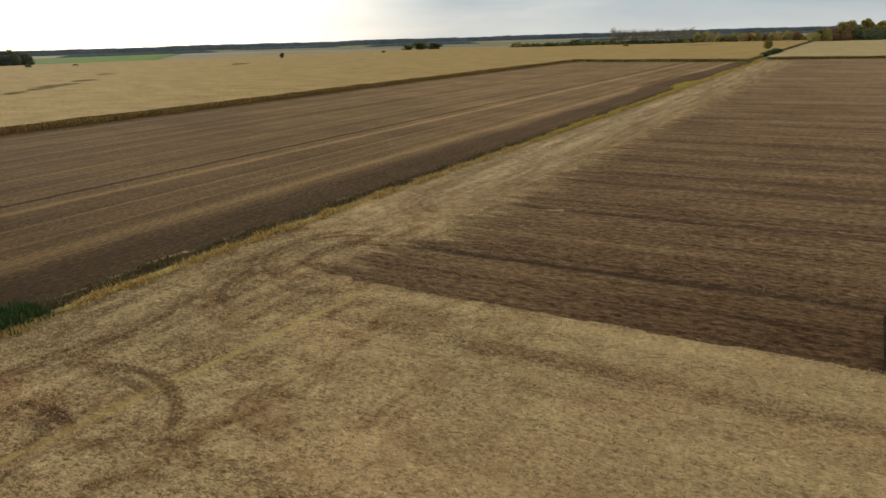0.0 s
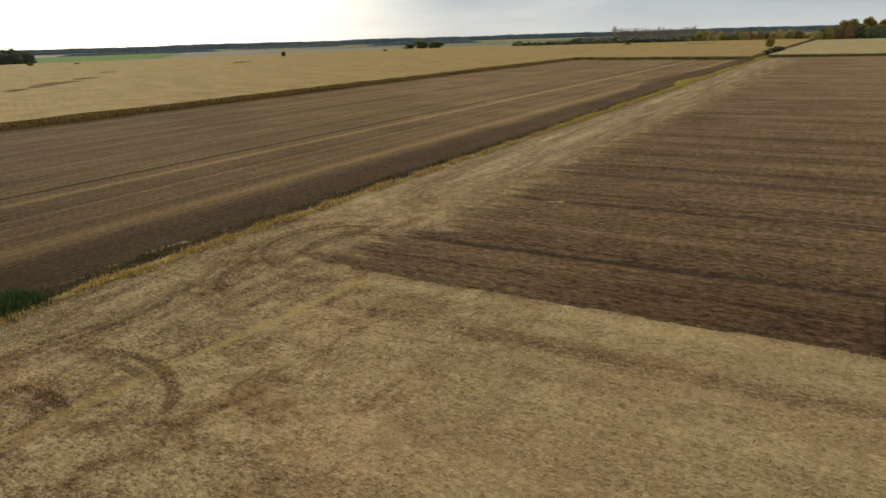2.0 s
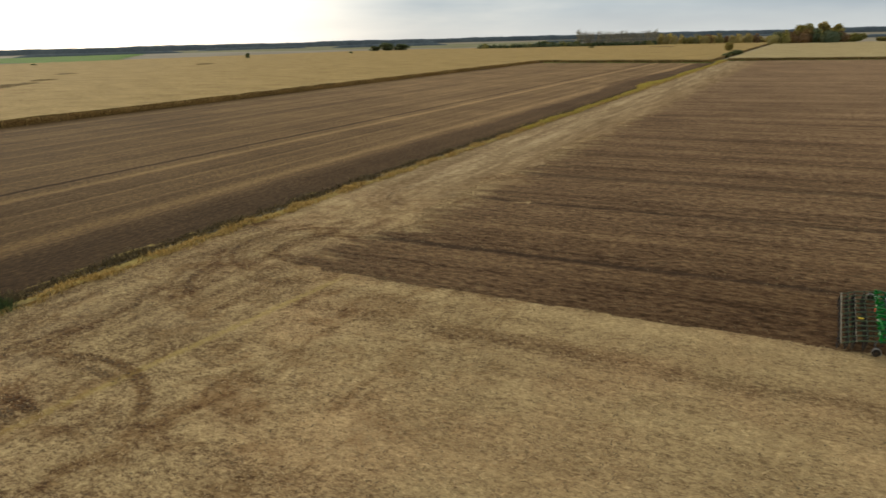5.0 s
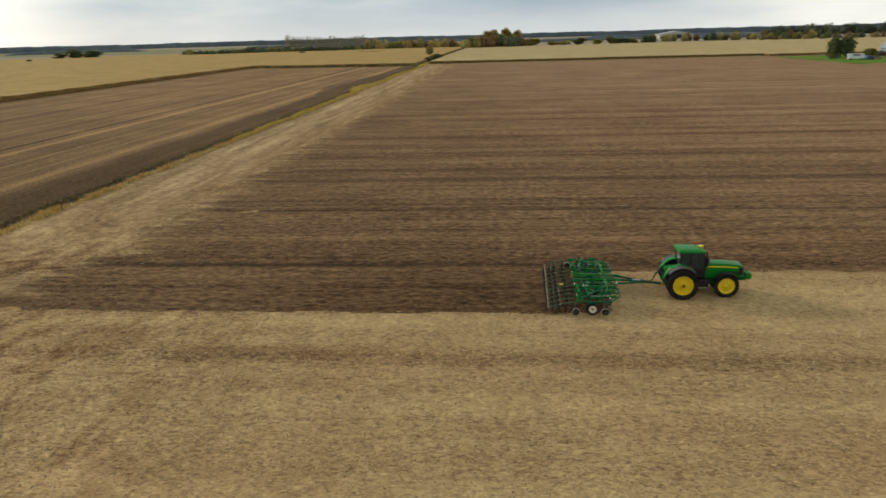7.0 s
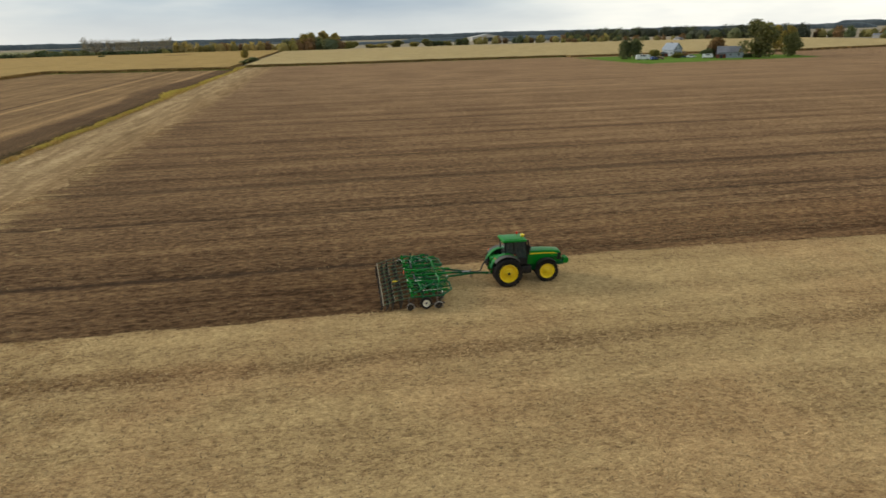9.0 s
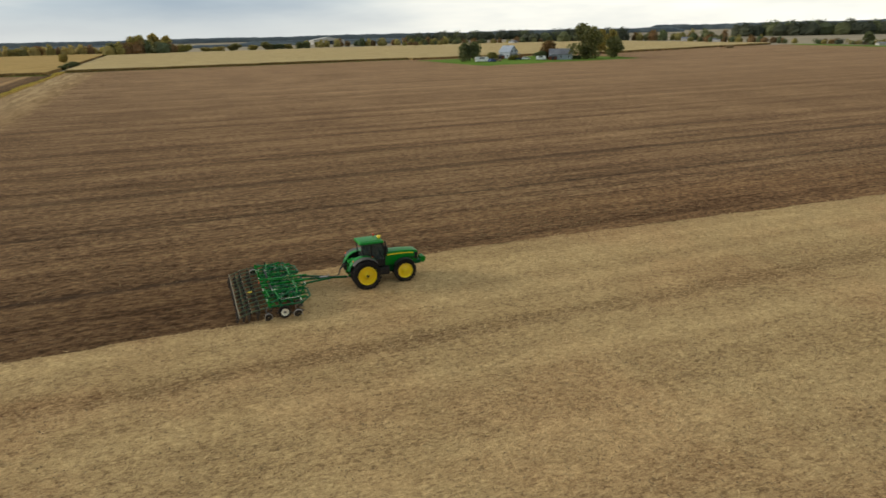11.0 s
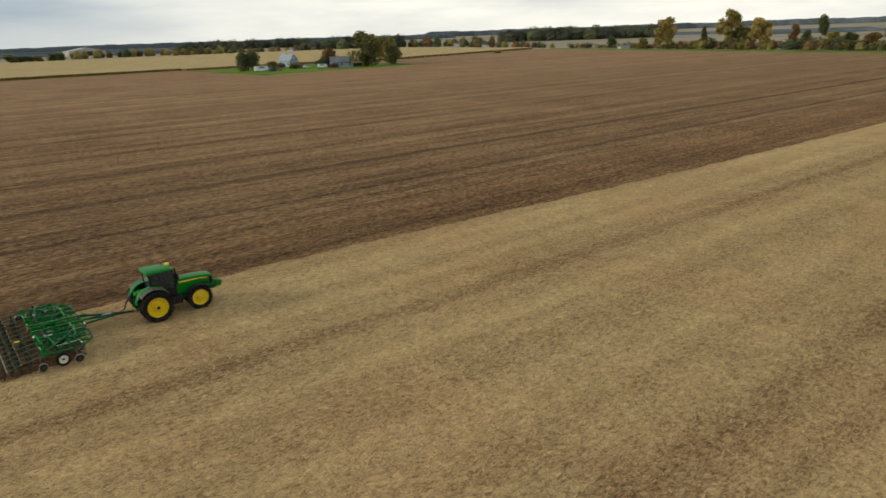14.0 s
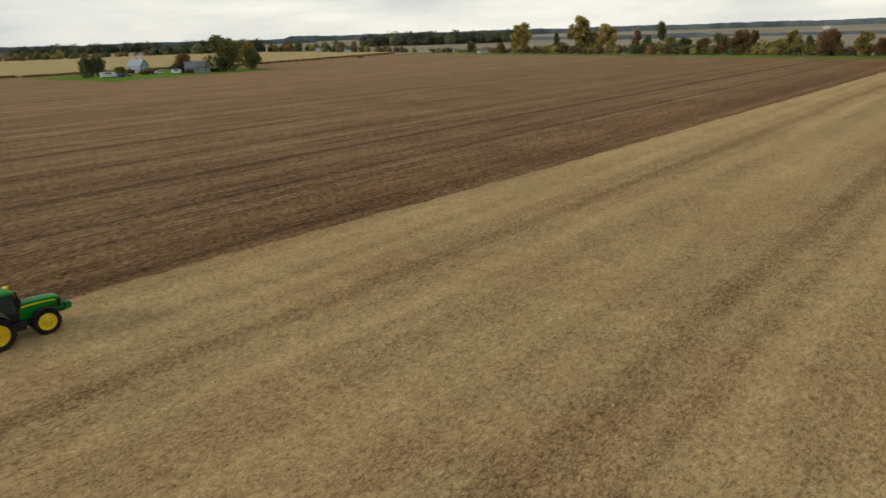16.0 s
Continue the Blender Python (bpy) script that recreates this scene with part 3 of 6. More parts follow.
def maize_edge(name, label, runs, seed, tall=1.4):
    """Single plants along the edges of a stand: stalk, drooping leaves, tassel."""
    r = np.random.RandomState(seed)
    verts, faces = [], []
    for (x0, y0, x1, y1, spacing, deep) in runs:
        d = Vector((x1 - x0, y1 - y0, 0))
        n = int(d.length / spacing)
        side = Vector((-d.y, d.x, 0)).normalized()
        for k in range(n):
            for row in range(2):
                p = Vector((x0, y0, 0)) + d * ((k + r.rand()) / n) + side * (deep * (row * 0.8 + r.rand() * 0.4))
                h = tall * (0.9 + r.rand() * 0.25)
                for leaf in range(7):
                    a, z = r.rand() * 6.28, h * (0.12 + 0.13 * leaf)
                    u = Vector((math.cos(a), math.sin(a), 0))
                    w = Vector((-u.y, u.x, 0)) * 0.09
                    q = p + Vector((0, 0, z))
                    m, e = q + u * 0.32 + Vector((0, 0, 0.22)), q + u * 0.62 - Vector((0, 0, 0.12 + 0.3 * r.rand()))
                    b = len(verts)
                    verts += [q - w, q + w, m + w, m - w, e]
                    faces += [(b, b + 1, b + 2, b + 3), (b + 3, b + 2, b + 4)]
                b = len(verts)
                s = 0.05
                verts += [p + Vector((-s, -s, 0)), p + Vector((s, -s, 0)), p + Vector((0, s, 0)), p + Vector((0, 0, h + 0.2))]
                faces += [(b, b + 1, b + 3), (b + 1, b + 2, b + 3), (b + 2, b, b + 3)]
    tagged(new(name, mesh_of(name, verts, faces, CORN_LEAF)), label, "maize plants", kind="stuff")


def build_maize():
    def west(x, y):
        return (x < -156) & (x > -800 + 10 * np.sin(y / 90)) & (y < 460) | (x < -50) & (y > block_foot(x) + 1.5) & (x > -800 + (y - 450) * 0.42)

    maize_block("maize_field", "standing ripe tan maize field, dense and level", spread((-820, -560, 10), (-555, -300, 4), (-294, -156, 3.0), (-152.5, -49.5, 3.5)), spread((-160, 140, 10), (144, 340, 3), (346, 400, 6), (403, 460, 3), (465, 540, 5), (550, 960, 10)), lambda x, y: west(x, y) & (y < 955), tall=1.65)
    maize_block("maize_field", "standing ripe tan maize behind the tilled field", spread((-45, 150, 3)), spread((435.5, 455, 3), (460, 900, 10)), lambda x, y: y < 900, CORN_PALE)
    maize_block("maize_field", "standing ripe tan maize behind the farmstead", spread((150, 268, 4), (272, 560, 4)), spread((400, 470, 2.5), (480, 900, 10)),
                lambda x, y: (x < 475 + (y - 430) * 0.2) & (y > far_edge(x) + 0.5), CORN_PALE)
    maize_edge("maize_edge_plants", "dry maize plants along the open edge of the field", ((-155.6, 433, -155.6, 60, 0.3, -0.9), (-156, 432.8, -50, 409.5, 0.9, 0.9)), 5)
    maize_edge("maize_edge_plants", "dry maize plants behind the tilled field", ((-45, 435.2, 150, 435.2, 0.9, 0.9), (150, 424.2, 268, 424.2, 0.9, 0.9), (268, 402.8, 470, 463.4, 0.9, 0.9)), 6, 1.25)


build_land()
build_maize()


# ---------------------------------------------------------------- loose straw, clods, grass
def scatter(name, label, category, material, places, sizes, rise, seed, lean=0.35, swing=3.1416):
    """Many small blades or flakes, each one leaning quad, as one mesh."""
    r = np.random.RandomState(seed)
    n = len(places)
    a = (r.rand(n) * 2 - 1) * swing + 3.1416 * (r.rand(n) < 0.5)
    length, wide = sizes(r, n)
    tilt = rise(r, n)
    u = np.stack([np.cos(a) * np.cos(tilt), np.sin(a) * np.cos(tilt), np.sin(tilt)], 1) * length[:, None]
    w = np.stack([-np.sin(a), np.cos(a), (r.rand(n) - 0.5) * lean], 1) * wide[:, None] * 0.5
    v = np.stack([places - w, places + w, places + u + w * 0.5, places + u - w * 0.5], 1).reshape(-1, 3)
    f = np.arange(n * 4).reshape(-1, 4)
    return tagged(new(name, mesh_of(name, v, f, material)), label, category, kind="stuff")


def build_litter():
    r = np.random.RandomState(71)
    # straw on the stubble: thick close by, thinner with distance
    n = 210000
    y = 6 + 41 * r.rand(n) ** 0.8
    x = -46 + 126 * r.rand(n)
    dens = 0.5 + 0.5 * rough2(x, y, 77, 0.8) + 0.35 * rough2(x, y * 3, 78, 5)
    ok = (r.rand(n) < np.clip(dens, 0.05, 1)) & ~tilled_here(x, y)
    p = np.stack([x, y, 0 * x + 0.03], 1)[ok]
    scatter("loose_straw", "loose pale straw and chaff lying on the stubble", "straw", STRAW, p,
            lambda q, k: (0.07 + 0.2 * q.rand(k) ** 2, 0.025 + 0.06 * q.rand(k) ** 2), lambda q, k: q.rand(k) ** 2 * 0.8, 72, 0.6, 1.1)
    # dark stalk stumps and soil showing through
    n = 80000
    y, x = 6 + 41 * r.rand(n) ** 0.8, -46 + 116 * r.rand(n) ** 1.9
    ok = (r.rand(n) < np.clip(0.3 - 0.6 * rough2(x, y, 77, 0.8), 0, 1)) & ~tilled_here(x, y)
    p = np.stack([x, y, 0 * x + 0.03], 1)[ok]
    scatter("stalk_stumps", "short dark stalk stumps between the straw", "stalks", STUMP, p,
            lambda q, k: (0.05 + 0.09 * q.rand(k), 0.025 + 0.04 * q.rand(k)), lambda q, k: 0.1 + q.rand(k) * 0.5, 73)
    # clods and residue on the tilled soil
    n = 60000
    y, x = 38.5 + 70 * r.rand(n) ** 1.5, -34 + 150 * r.rand(n)
    ok = tilled_here(x, y) & (r.rand(n) < np.clip((105 - y) / 60, 0, 1) * np.clip((112 - x) / 70, 0, 1)) & (r.rand(n) < 0.5 + 0.5 * np.clip((x + 34) / 15, 0, 1))
    p = np.stack([x, y, tilled_rise(x, y) - 0.02], 1)[ok]
    scatter("soil_clods", "crumbly dark soil clods on the tilled field", "soil", CLOD, p,
            lambda q, k: (0.05 + 0.10 * q.rand(k), 0.06 + 0.10 * q.rand(k)), lambda q, k: 0.05 + q.rand(k) * 0.4, 74)
    n = 110000
    y, x = 38.5 + 60 * r.rand(n) ** 1.3, -34 + 120 * r.rand(n)
    ok = tilled_here(x, y) & ((y > 47.5) | (x < -18) | (r.rand(n) < 0.12)) & (r.rand(n) < np.clip(0.35 + 0.7 * rough2(x * 0.2, y, 79, 2.0), 0, 1))
    p = np.stack([x, y, tilled_rise(x, y) + 0.01], 1)[ok]
    scatter("crop_residue", "tan crop residue mixed into the tilled soil", "straw", RESIDUE, p,
            lambda q, k: (0.08 + 0.14 * q.rand(k), 0.03 + 0.04 * q.rand(k)), lambda q, k: q.rand(k) ** 2 * 0.7, 75)


def blades(name, label, material, n, where, tall, wide, seed):
    r = np.random.RandomState(seed)
    x, y, h = where(r, n)
    p = np.stack([x, y, 0 * x + 0.02], 1)
    return scatter(name, label, "grass", material, p, lambda q, k: (h * (tall[0] + (tall[1] - tall[0]) * q.rand(k)), wide[0] + (wide[1] - wide[0]) * q.rand(k)),
                   lambda q, k: 0.75 + 0.75 * q.rand(k), seed + 1)


def build_ditch_growth():
    def along(r, n, lo=6, hi=440, power=2.2):
        return lo + (hi - lo) * r.rand(n) ** power

    def gold(r, n):
        y = along(r, n)
        y = y[(wave(y, 56, 3.0) + 0.5 * r.randn(n) > -0.25) | (y > 110)]
        n, far = len(y), np.clip((y - 150) / 80, 0, 1)
        return -46.15 + ditch_line(y) + 0.3 * wave(y, 57, 1.7) + r.randn(n) * (0.36 + far * 0.25) + wave(y, 22, 5) * 0.3, y, (0.7 + 0.5 * np.clip(wave(y, 51, 2.4), -0.6, 1)) * (0.55 + 0.45 * np.clip((y - 20) / 25, 0, 1))

    def weeds(r, n):
        y = along(r, n)
        return -47.75 + ditch_line(y) + r.randn(n) * 0.6, y, 0.75 + 0.7 * np.clip(wave(y, 52, 3.1), -0.7, 1)

    def green(r, n):
        y = 6 + r.rand(n) ** 0.8 * 18.5
        return -48.0 + ditch_line(y) + r.randn(n) * 0.9, y, 0.8 + 0.25 * wave(y, 53, 2)

    def sprig(r, n):
        y = along(r, n, 26, 75, 1.0)
        k = wave(y, 54, 2.2) > 0.62
        return (-47.2 + ditch_line(y) + r.randn(n) * 0.4)[k], y[k], (0.9 + 0.2 * wave(y, 53, 2))[k]

    blades("golden_grass", "tall golden dry grass along the ditch", GOLD, 46000, gold, (0.2, 0.6), (0.05, 0.12), 81)
    def yellow(r, n):
        y = along(r, n, 120, 442, 1.3)
        bulge = np.exp(-((y - 240) / 18) ** 2) + 0.4 * np.exp(-((y - 310) / 30) ** 2) + 0.8 * np.exp(-((y - 425) / 22) ** 2)
        return -46.3 + ditch_line(y) - 1.9 * bulge + r.randn(n) * (0.3 + 0.7 * bulge) + wave(y, 23, 9) * 0.4, y, 0.8 + 0.3 * wave(y, 55, 6) + 0.4 * bulge

    blades("yellow_weeds", "bright yellow autumn weeds along the far ditch", YELLOWING, 26000, yellow, (0.2, 0.65), (0.12, 0.28), 89)
    blades("withered_weeds", "dark withered weeds growing in the ditch", WEED, 26000, weeds, (0.12, 0.45), (0.06, 0.14), 83)
    blades("green_grass", "patch of tall dark green grass in the ditch", GRASS, 14000, green, (0.35, 0.9), (0.04, 0.09), 85)
    blades("green_sprigs", "small green weeds scattered along the ditch", GRASS, 5000, sprig, (0.3, 0.7), (0.05, 0.1), 87)


# ---------------------------------------------------------------- tyre tracks on the headland
def track(cx, cy, rx, ry, a0, a1, wide=0.46):
    """One wheel track on an arc: the dark prints that the tyre lugs left, broken and uneven."""
    r = np.random.RandomState(int(abs(cx * 31 + cy * 17 + rx * 7)) % 9999)
    n = max(8, int(radians(abs(a1 - a0)) * (rx + ry) / 2 / 0.24))
    verts, faces = [], []
    for k in range(n):
        a = radians(a0 + (a1 - a0) * k / n)
        ends = min(1.0, 2.5 * k / n, 2.5 * (n - k) / n)
        if r.rand() > 0.05 + 0.6 * ends:
            continue
        for half in (-1, 1):
            m = wide * (0.25 + 0.35 * r.rand())
            slip = half * wide * 0.27 + (r.rand() - 0.5) * 0.3
            c = Vector((cx + (rx + slip) * math.cos(a), cy + (ry + slip) * math.sin(a), 0.06))
            out = Vector((math.cos(a + half * 0.5), math.sin(a + half * 0.5), 0)) * m * 0.5
            on = Vector((-out.y, out.x, 0)).normalized() * (0.02 + 0.03 * r.rand())
            b = len(verts)
            verts += [c - out - on, c + out - on, c + out + on, c - out + on, c + Vector((0, 0, 0.04))]
            faces += [(b, b + 1, b + 4), (b + 1, b + 2, b + 4), (b + 2, b + 3, b + 4), (b + 3, b, b + 4)]
    ob = new("tyre_track", mesh_of("tyre_track", verts, faces, TRACK))
    return tagged(ob, "dark curved tyre track pressed into the stubble", "tyre track", "tyre tracks on the headland", "structure")


def build_tracks():
    # wide loops where the machine turned
    for cx, cy, rx, ry, a0, a1 in ((-32.0, 14.0, 7.6, 7.6, 38, 112), (-32.0, 14.0, 6.5, 6.5, 68, 108), (-58.0, 24.0, 20.5, 20.5, -20, 4), (-58.0, 24.0, 19.6, 19.6, -18, -4), (-32.5, 11.5, 5.2, 5.2, 58, 125), (-32.5, 11.5, 4.3, 4.3, 45, 110),
                                   (-31.0, 34.5, 9.25, 9.25, 203, 230), (-33.0, 37.0, 6.3, 6.3, 175, 250), (-33.2, 40.5, 5.2, 5.2, 235, 305), (-34.0, 43.6, 3.8, 3.8, 70, 290), (-35.0, 43.3, 6.3, 6.3, 110, 255), (-35.5, 65.5, 4.4, 5.9, 100, 260)):
        track(cx, cy, rx, ry, a0, a1)


# ---------------------------------------------------------------- trees
BARK = mat_plain("grey-brown bark", (0.05, 0.038, 0.028), (0.13, 0.10, 0.075), 3.0, gloss=0.2)
LEAVES = {
    "green": mat_leaf("green leaves", (0.095, 0.105, 0.050), (0.200, 0.200, 0.092), thin=0.45),
    "dark": mat_leaf("dark green leaves", (0.078, 0.100, 0.055), (0.155, 0.178, 0.088), thin=0.45),
    "olive": mat_leaf("olive turning leaves", (0.163, 0.155, 0.055), (0.339, 0.285, 0.091), thin=0.45),
    "gold": mat_leaf("yellowing leaves", (0.22, 0.19, 0.072), (0.44, 0.365, 0.135), thin=0.45),
    "forest": mat_leaf("deep green forest leaves", (0.040, 0.050, 0.034), (0.072, 0.082, 0.050), thin=0.25),
    "rust": mat_leaf("rust-red autumn leaves", (0.129, 0.086, 0.044), (0.283, 0.168, 0.079), thin=0.45),
    "bare": mat_leaf("pale bare twigs", (0.15, 0.14, 0.115), (0.30, 0.28, 0.23), thin=0.3),
}


def crown_points(r, form, count):
    """Leaf clump places in a crown one high and about one wide, gathered round many lobes."""
    pts = []
    lobes = {"round": 26, "tall": 18, "cone": 16, "open": 22, "bush": 16}[form]
    lobes = lobes if count > 300 else 12
    big = 1.0 if count > 300 else 1.3
    for k in range(lobes):
        a = r.rand() * 6.28
        if form == "cone":
            z = 0.1 + 0.84 * (k + 0.5) / lobes
            d = 0.30 * (1.03 - z) * (0.4 + 0.6 * r.rand())
            q = 0.07 + 0.15 * (1 - z)
        elif form == "bush":
            d = 0.33 * math.sqrt(r.rand())
            z, q = 0.16 + 0.55 * r.rand() * (1 - d), 0.16 + 0.1 * r.rand()
        else:
            t = (k + r.rand()) / lobes
            lo = {"round": 0.13, "tall": 0.14, "open": 0.22}[form]
            z = lo + (0.88 - lo) * t
            rim = math.sin(math.pi * (0.25 + 0.66 * t)) ** 0.6
            d = (0.24 if form == "tall" else 0.36) * rim * (r.rand() ** 0.6)
            q = (0.11 if form == "open" else 0.15) + 0.06 * r.rand()
        m = count // lobes
        u = r.randn(m, 3)
        u /= np.linalg.norm(u, axis=1)[:, None]
        pts.append(np.array((d * math.cos(a), d * math.sin(a), z)) + u * (big * q * (0.35 + 0.7 * r.rand(m) ** 0.7))[:, None] * (1, 1, 0.85))
    p = np.concatenate(pts)
    p[:, 2] = np.clip(p[:, 2], 0.02, 1)
    return p


def leaf_quads(r, p, size):
    """A small bent leaf clump, two faces, at each place, turned at random."""
    n = len(p)
    u, w = r.randn(n, 3), r.randn(n, 3)
    u /= np.linalg.norm(u, axis=1)[:, None]
    w -= u * (u * w).sum(1)[:, None]
    w /= np.linalg.norm(w, axis=1)[:, None]
    s = (size * (0.6 + 0.8 * r.rand(n)))[:, None]
    v = np.stack([p - u * s, p - w * s * 0.7, p + u * s, p + w * s * 0.7], 1).reshape(-1, 3)
    return v, np.arange(n * 4).reshape(-1, 4)


def trunk_mesh(r, form):
    bm = bmesh.new()

    def limb(a, b, ra, rb):
        a, b = Vector(a), Vector(b)
        d = (b - a).normalized()
        e = d.cross(Vector((0.3, 0.9, 0.2))).normalized()
        g = d.cross(e)
        ring = [[bm.verts.new(c + (e * math.cos(t) + g * math.sin(t)) * q) for t in (0, 1.05, 2.1, 3.14, 4.19, 5.24)] for c, q in ((a, ra), (b, rb))]
        for k in range(6):
            bm.faces.new((ring[0][k], ring[0][k - 1], ring[1][k - 1], ring[1][k]))

    limb((0, 0, -0.02), (0, 0, 0.3), 0.03, 0.022)
    limb((0, 0, 0.28), (0.02, 0.01, 0.8), 0.023, 0.006)
    for k in range(8):
        a, z = k * 2.4 + r.rand(), 0.24 + 0.06 * k
        w = (0.16 if form in ("tall", "cone") else 0.3) * (1.05 - 0.6 * z)
        limb((0, 0, z), (w * math.cos(a), w * math.sin(a), z + 0.12 + 0.1 * r.rand()), 0.012, 0.003)
    me = bpy.data.meshes.new("trunk")
    bm.to_mesh(me)
    bm.free()
    me.materials.append(BARK)
    return me


# aerial haze is put into this colour: lighter and bluer than the near leaves
RIDGE = mat_plain("haze-tinted distant woodland", (0.075, 0.092, 0.105), (0.125, 0.145, 0.150), 0.09, bump=1.5)

TREE_KINDS = {}


def tree(kind, form, x, y, height, width, label="", group="", variant=0):
    """A tree of its own: a tapered trunk with limbs, and a crown of many leaf clumps."""
    key = (kind, form, variant)
    if key not in TREE_KINDS:
        r = np.random.RandomState(900 + len(TREE_KINDS))
        sparse = kind == "bare"
        v, f = leaf_quads(r, crown_points(r, form, 700 if sparse else 4200), 0.016 if sparse else 0.032)
        TREE_KINDS[key] = trunk_mesh(r, form), mesh_of("crown", v, f, LEAVES[kind])
    trunk, crown = TREE_KINDS[key]
    word = "bush" if form == "bush" else "tree"
    top = new(word)
    top.matrix_basis = pose(x, y, 0, 0, 0, (x * 7 + y * 13) % 360) @ Matrix.Diagonal((width * 1.12, width * 1.12, height * 1.03, 1))
    look_of = {"green": "green leafy", "dark": "dark green", "olive": "olive-green", "gold": "yellowing", "rust": "rust-red autumn", "bare": "pale leafless"}[kind]
    tagged(top, label or f"{look_of} {word} standing at a field's edge", word, group)
    for name, me in (("trunk", trunk), ("crown", crown)):
        new(name, me).parent = top
    return top


def core(r, w, h):
    """The dense inside of a far crown: a lumpy closed shape under its leaf clumps, as rings of quads."""
    seg, rings = 9, ((0.02, 0.40), (0.16, 0.45), (0.36, 0.47), (0.56, 0.43), (0.74, 0.31), (0.86, 0.15), (0.9, 0.01))
    v = [((q * (0.8 + 0.35 * r.rand()) * w * math.cos(6.283 * k / seg), q * (0.8 + 0.35 * r.rand()) * w * math.sin(6.283 * k / seg), z * h * (0.92 + 0.14 * r.rand()))) for z, q in rings for k in range(seg)]
    f = [(m * seg + k, m * seg + (k + 1) % seg, (m + 1) * seg + (k + 1) % seg, (m + 1) * seg + k) for m in range(len(rings) - 1) for k in range(seg)]
    return np.array(v), np.array(f)


def woods(name, label, runs, seed, kinds, quads=420, leaf=0.048, spread_by=1.0, form="", dense=1.0, full=1.0):
    """A belt of distant trees as one mesh. Runs: from x, y to x, y, depth, spacing, least and greatest height."""
    r = np.random.RandomState(seed)
    allv, allf, count, index = [], [], 0, []
    for x0, y0, x1, y1, deep, gap, h0, h1 in runs:
        length = math.hypot(x1 - x0, y1 - y0)
        ux, uy = (x1 - x0) / length, (y1 - y0) / length
        rows = max(1, int(deep / (gap * 2.5)))
        for row in range(rows):
            for k in range(int(length / gap) + 1):
                t = (k + r.rand() * 0.8) * gap
                d = (row + r.rand() * 0.7) * deep / rows
                px, py = x0 + ux * t - uy * d, y0 + uy * t + ux * d
                h = h0 + (h1 - h0) * (0.5 + 0.5 * wave(np.array([t + row * 37.0]), seed, gap * 9)[0]) * (0.75 + 0.4 * r.rand())
                w = h * (0.9 + 0.5 * r.rand()) * spread_by
                p = crown_points(r, form or ("bush" if r.rand() < 0.5 else "round"), quads)
                v, f = leaf_quads(r, p, leaf)
                v[:, 2] = np.maximum(v[:, 2] * 1.05 - 0.03, 0.0)
                which = r.randint(len(kinds))
                bodies = [(v * (w, w, h), f)]
                if r.rand() < dense:
                    bodies.append(core(r, w * 0.8 * full, h * 0.84 * full))
                for v, f in bodies:
                    allv.append(v + (px, py, 0))
                    allf.append(f + count)
                    count += len(v)
                    index += [which] * len(f)
    me = mesh_of(name, np.concatenate(allv), np.concatenate(allf), [LEAVES[k] for k in kinds])
    me.polygons.foreach_set("material_index", np.array(index, dtype=np.int32))
    return tagged(new(name, me), label, "woods", kind="stuff")


def ridge(name, label, runs, seed):
    """Closed far woodland seen as one canopy. Runs: from one bearing to another (degrees to the left of +y), distance, height, depth."""
    r = np.random.RandomState(seed)
    verts, faces = [], []
    for a0, a1, far, tall, deep in runs:
        n = int(abs(a1 - a0) / 0.16)
        a = np.radians(np.linspace(a0, a1, n))
        s = np.linspace(0, abs(a1 - a0) / 57.3 * far, n)
        top = tall * (0.88 + 0.10 * wave(s, seed + int(far), 160) + 0.05 * wave(s, seed + 1, 26) + 0.05 * r.rand(n))
        top = top * np.clip(np.minimum(np.arange(n), np.arange(n)[::-1]) / 8 + 0.25, 0, 1)
        way = far + 60 * wave(s, seed + 2, 300)
        base = len(verts)
        for d, h in ((0, 0.0), (1.5, 0.72), (6.0, 1.0), (deep, 1.06), (deep + 4, 0.0)):
            verts += [(-math.sin(t) * (w + d), math.cos(t) * (w + d), z * h * (1 + 0.03 * r.rand())) for t, w, z in zip(a, way, top)]
        for k in range(4):
            faces += [(base + k * n + i, base + k * n + i + 1, base + (k + 1) * n + i + 1, base + (k + 1) * n + i) for i in range(n - 1)]
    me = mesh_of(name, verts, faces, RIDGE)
    me.shade_smooth()
    return tagged(new(name, me), label, "woods", kind="stuff")


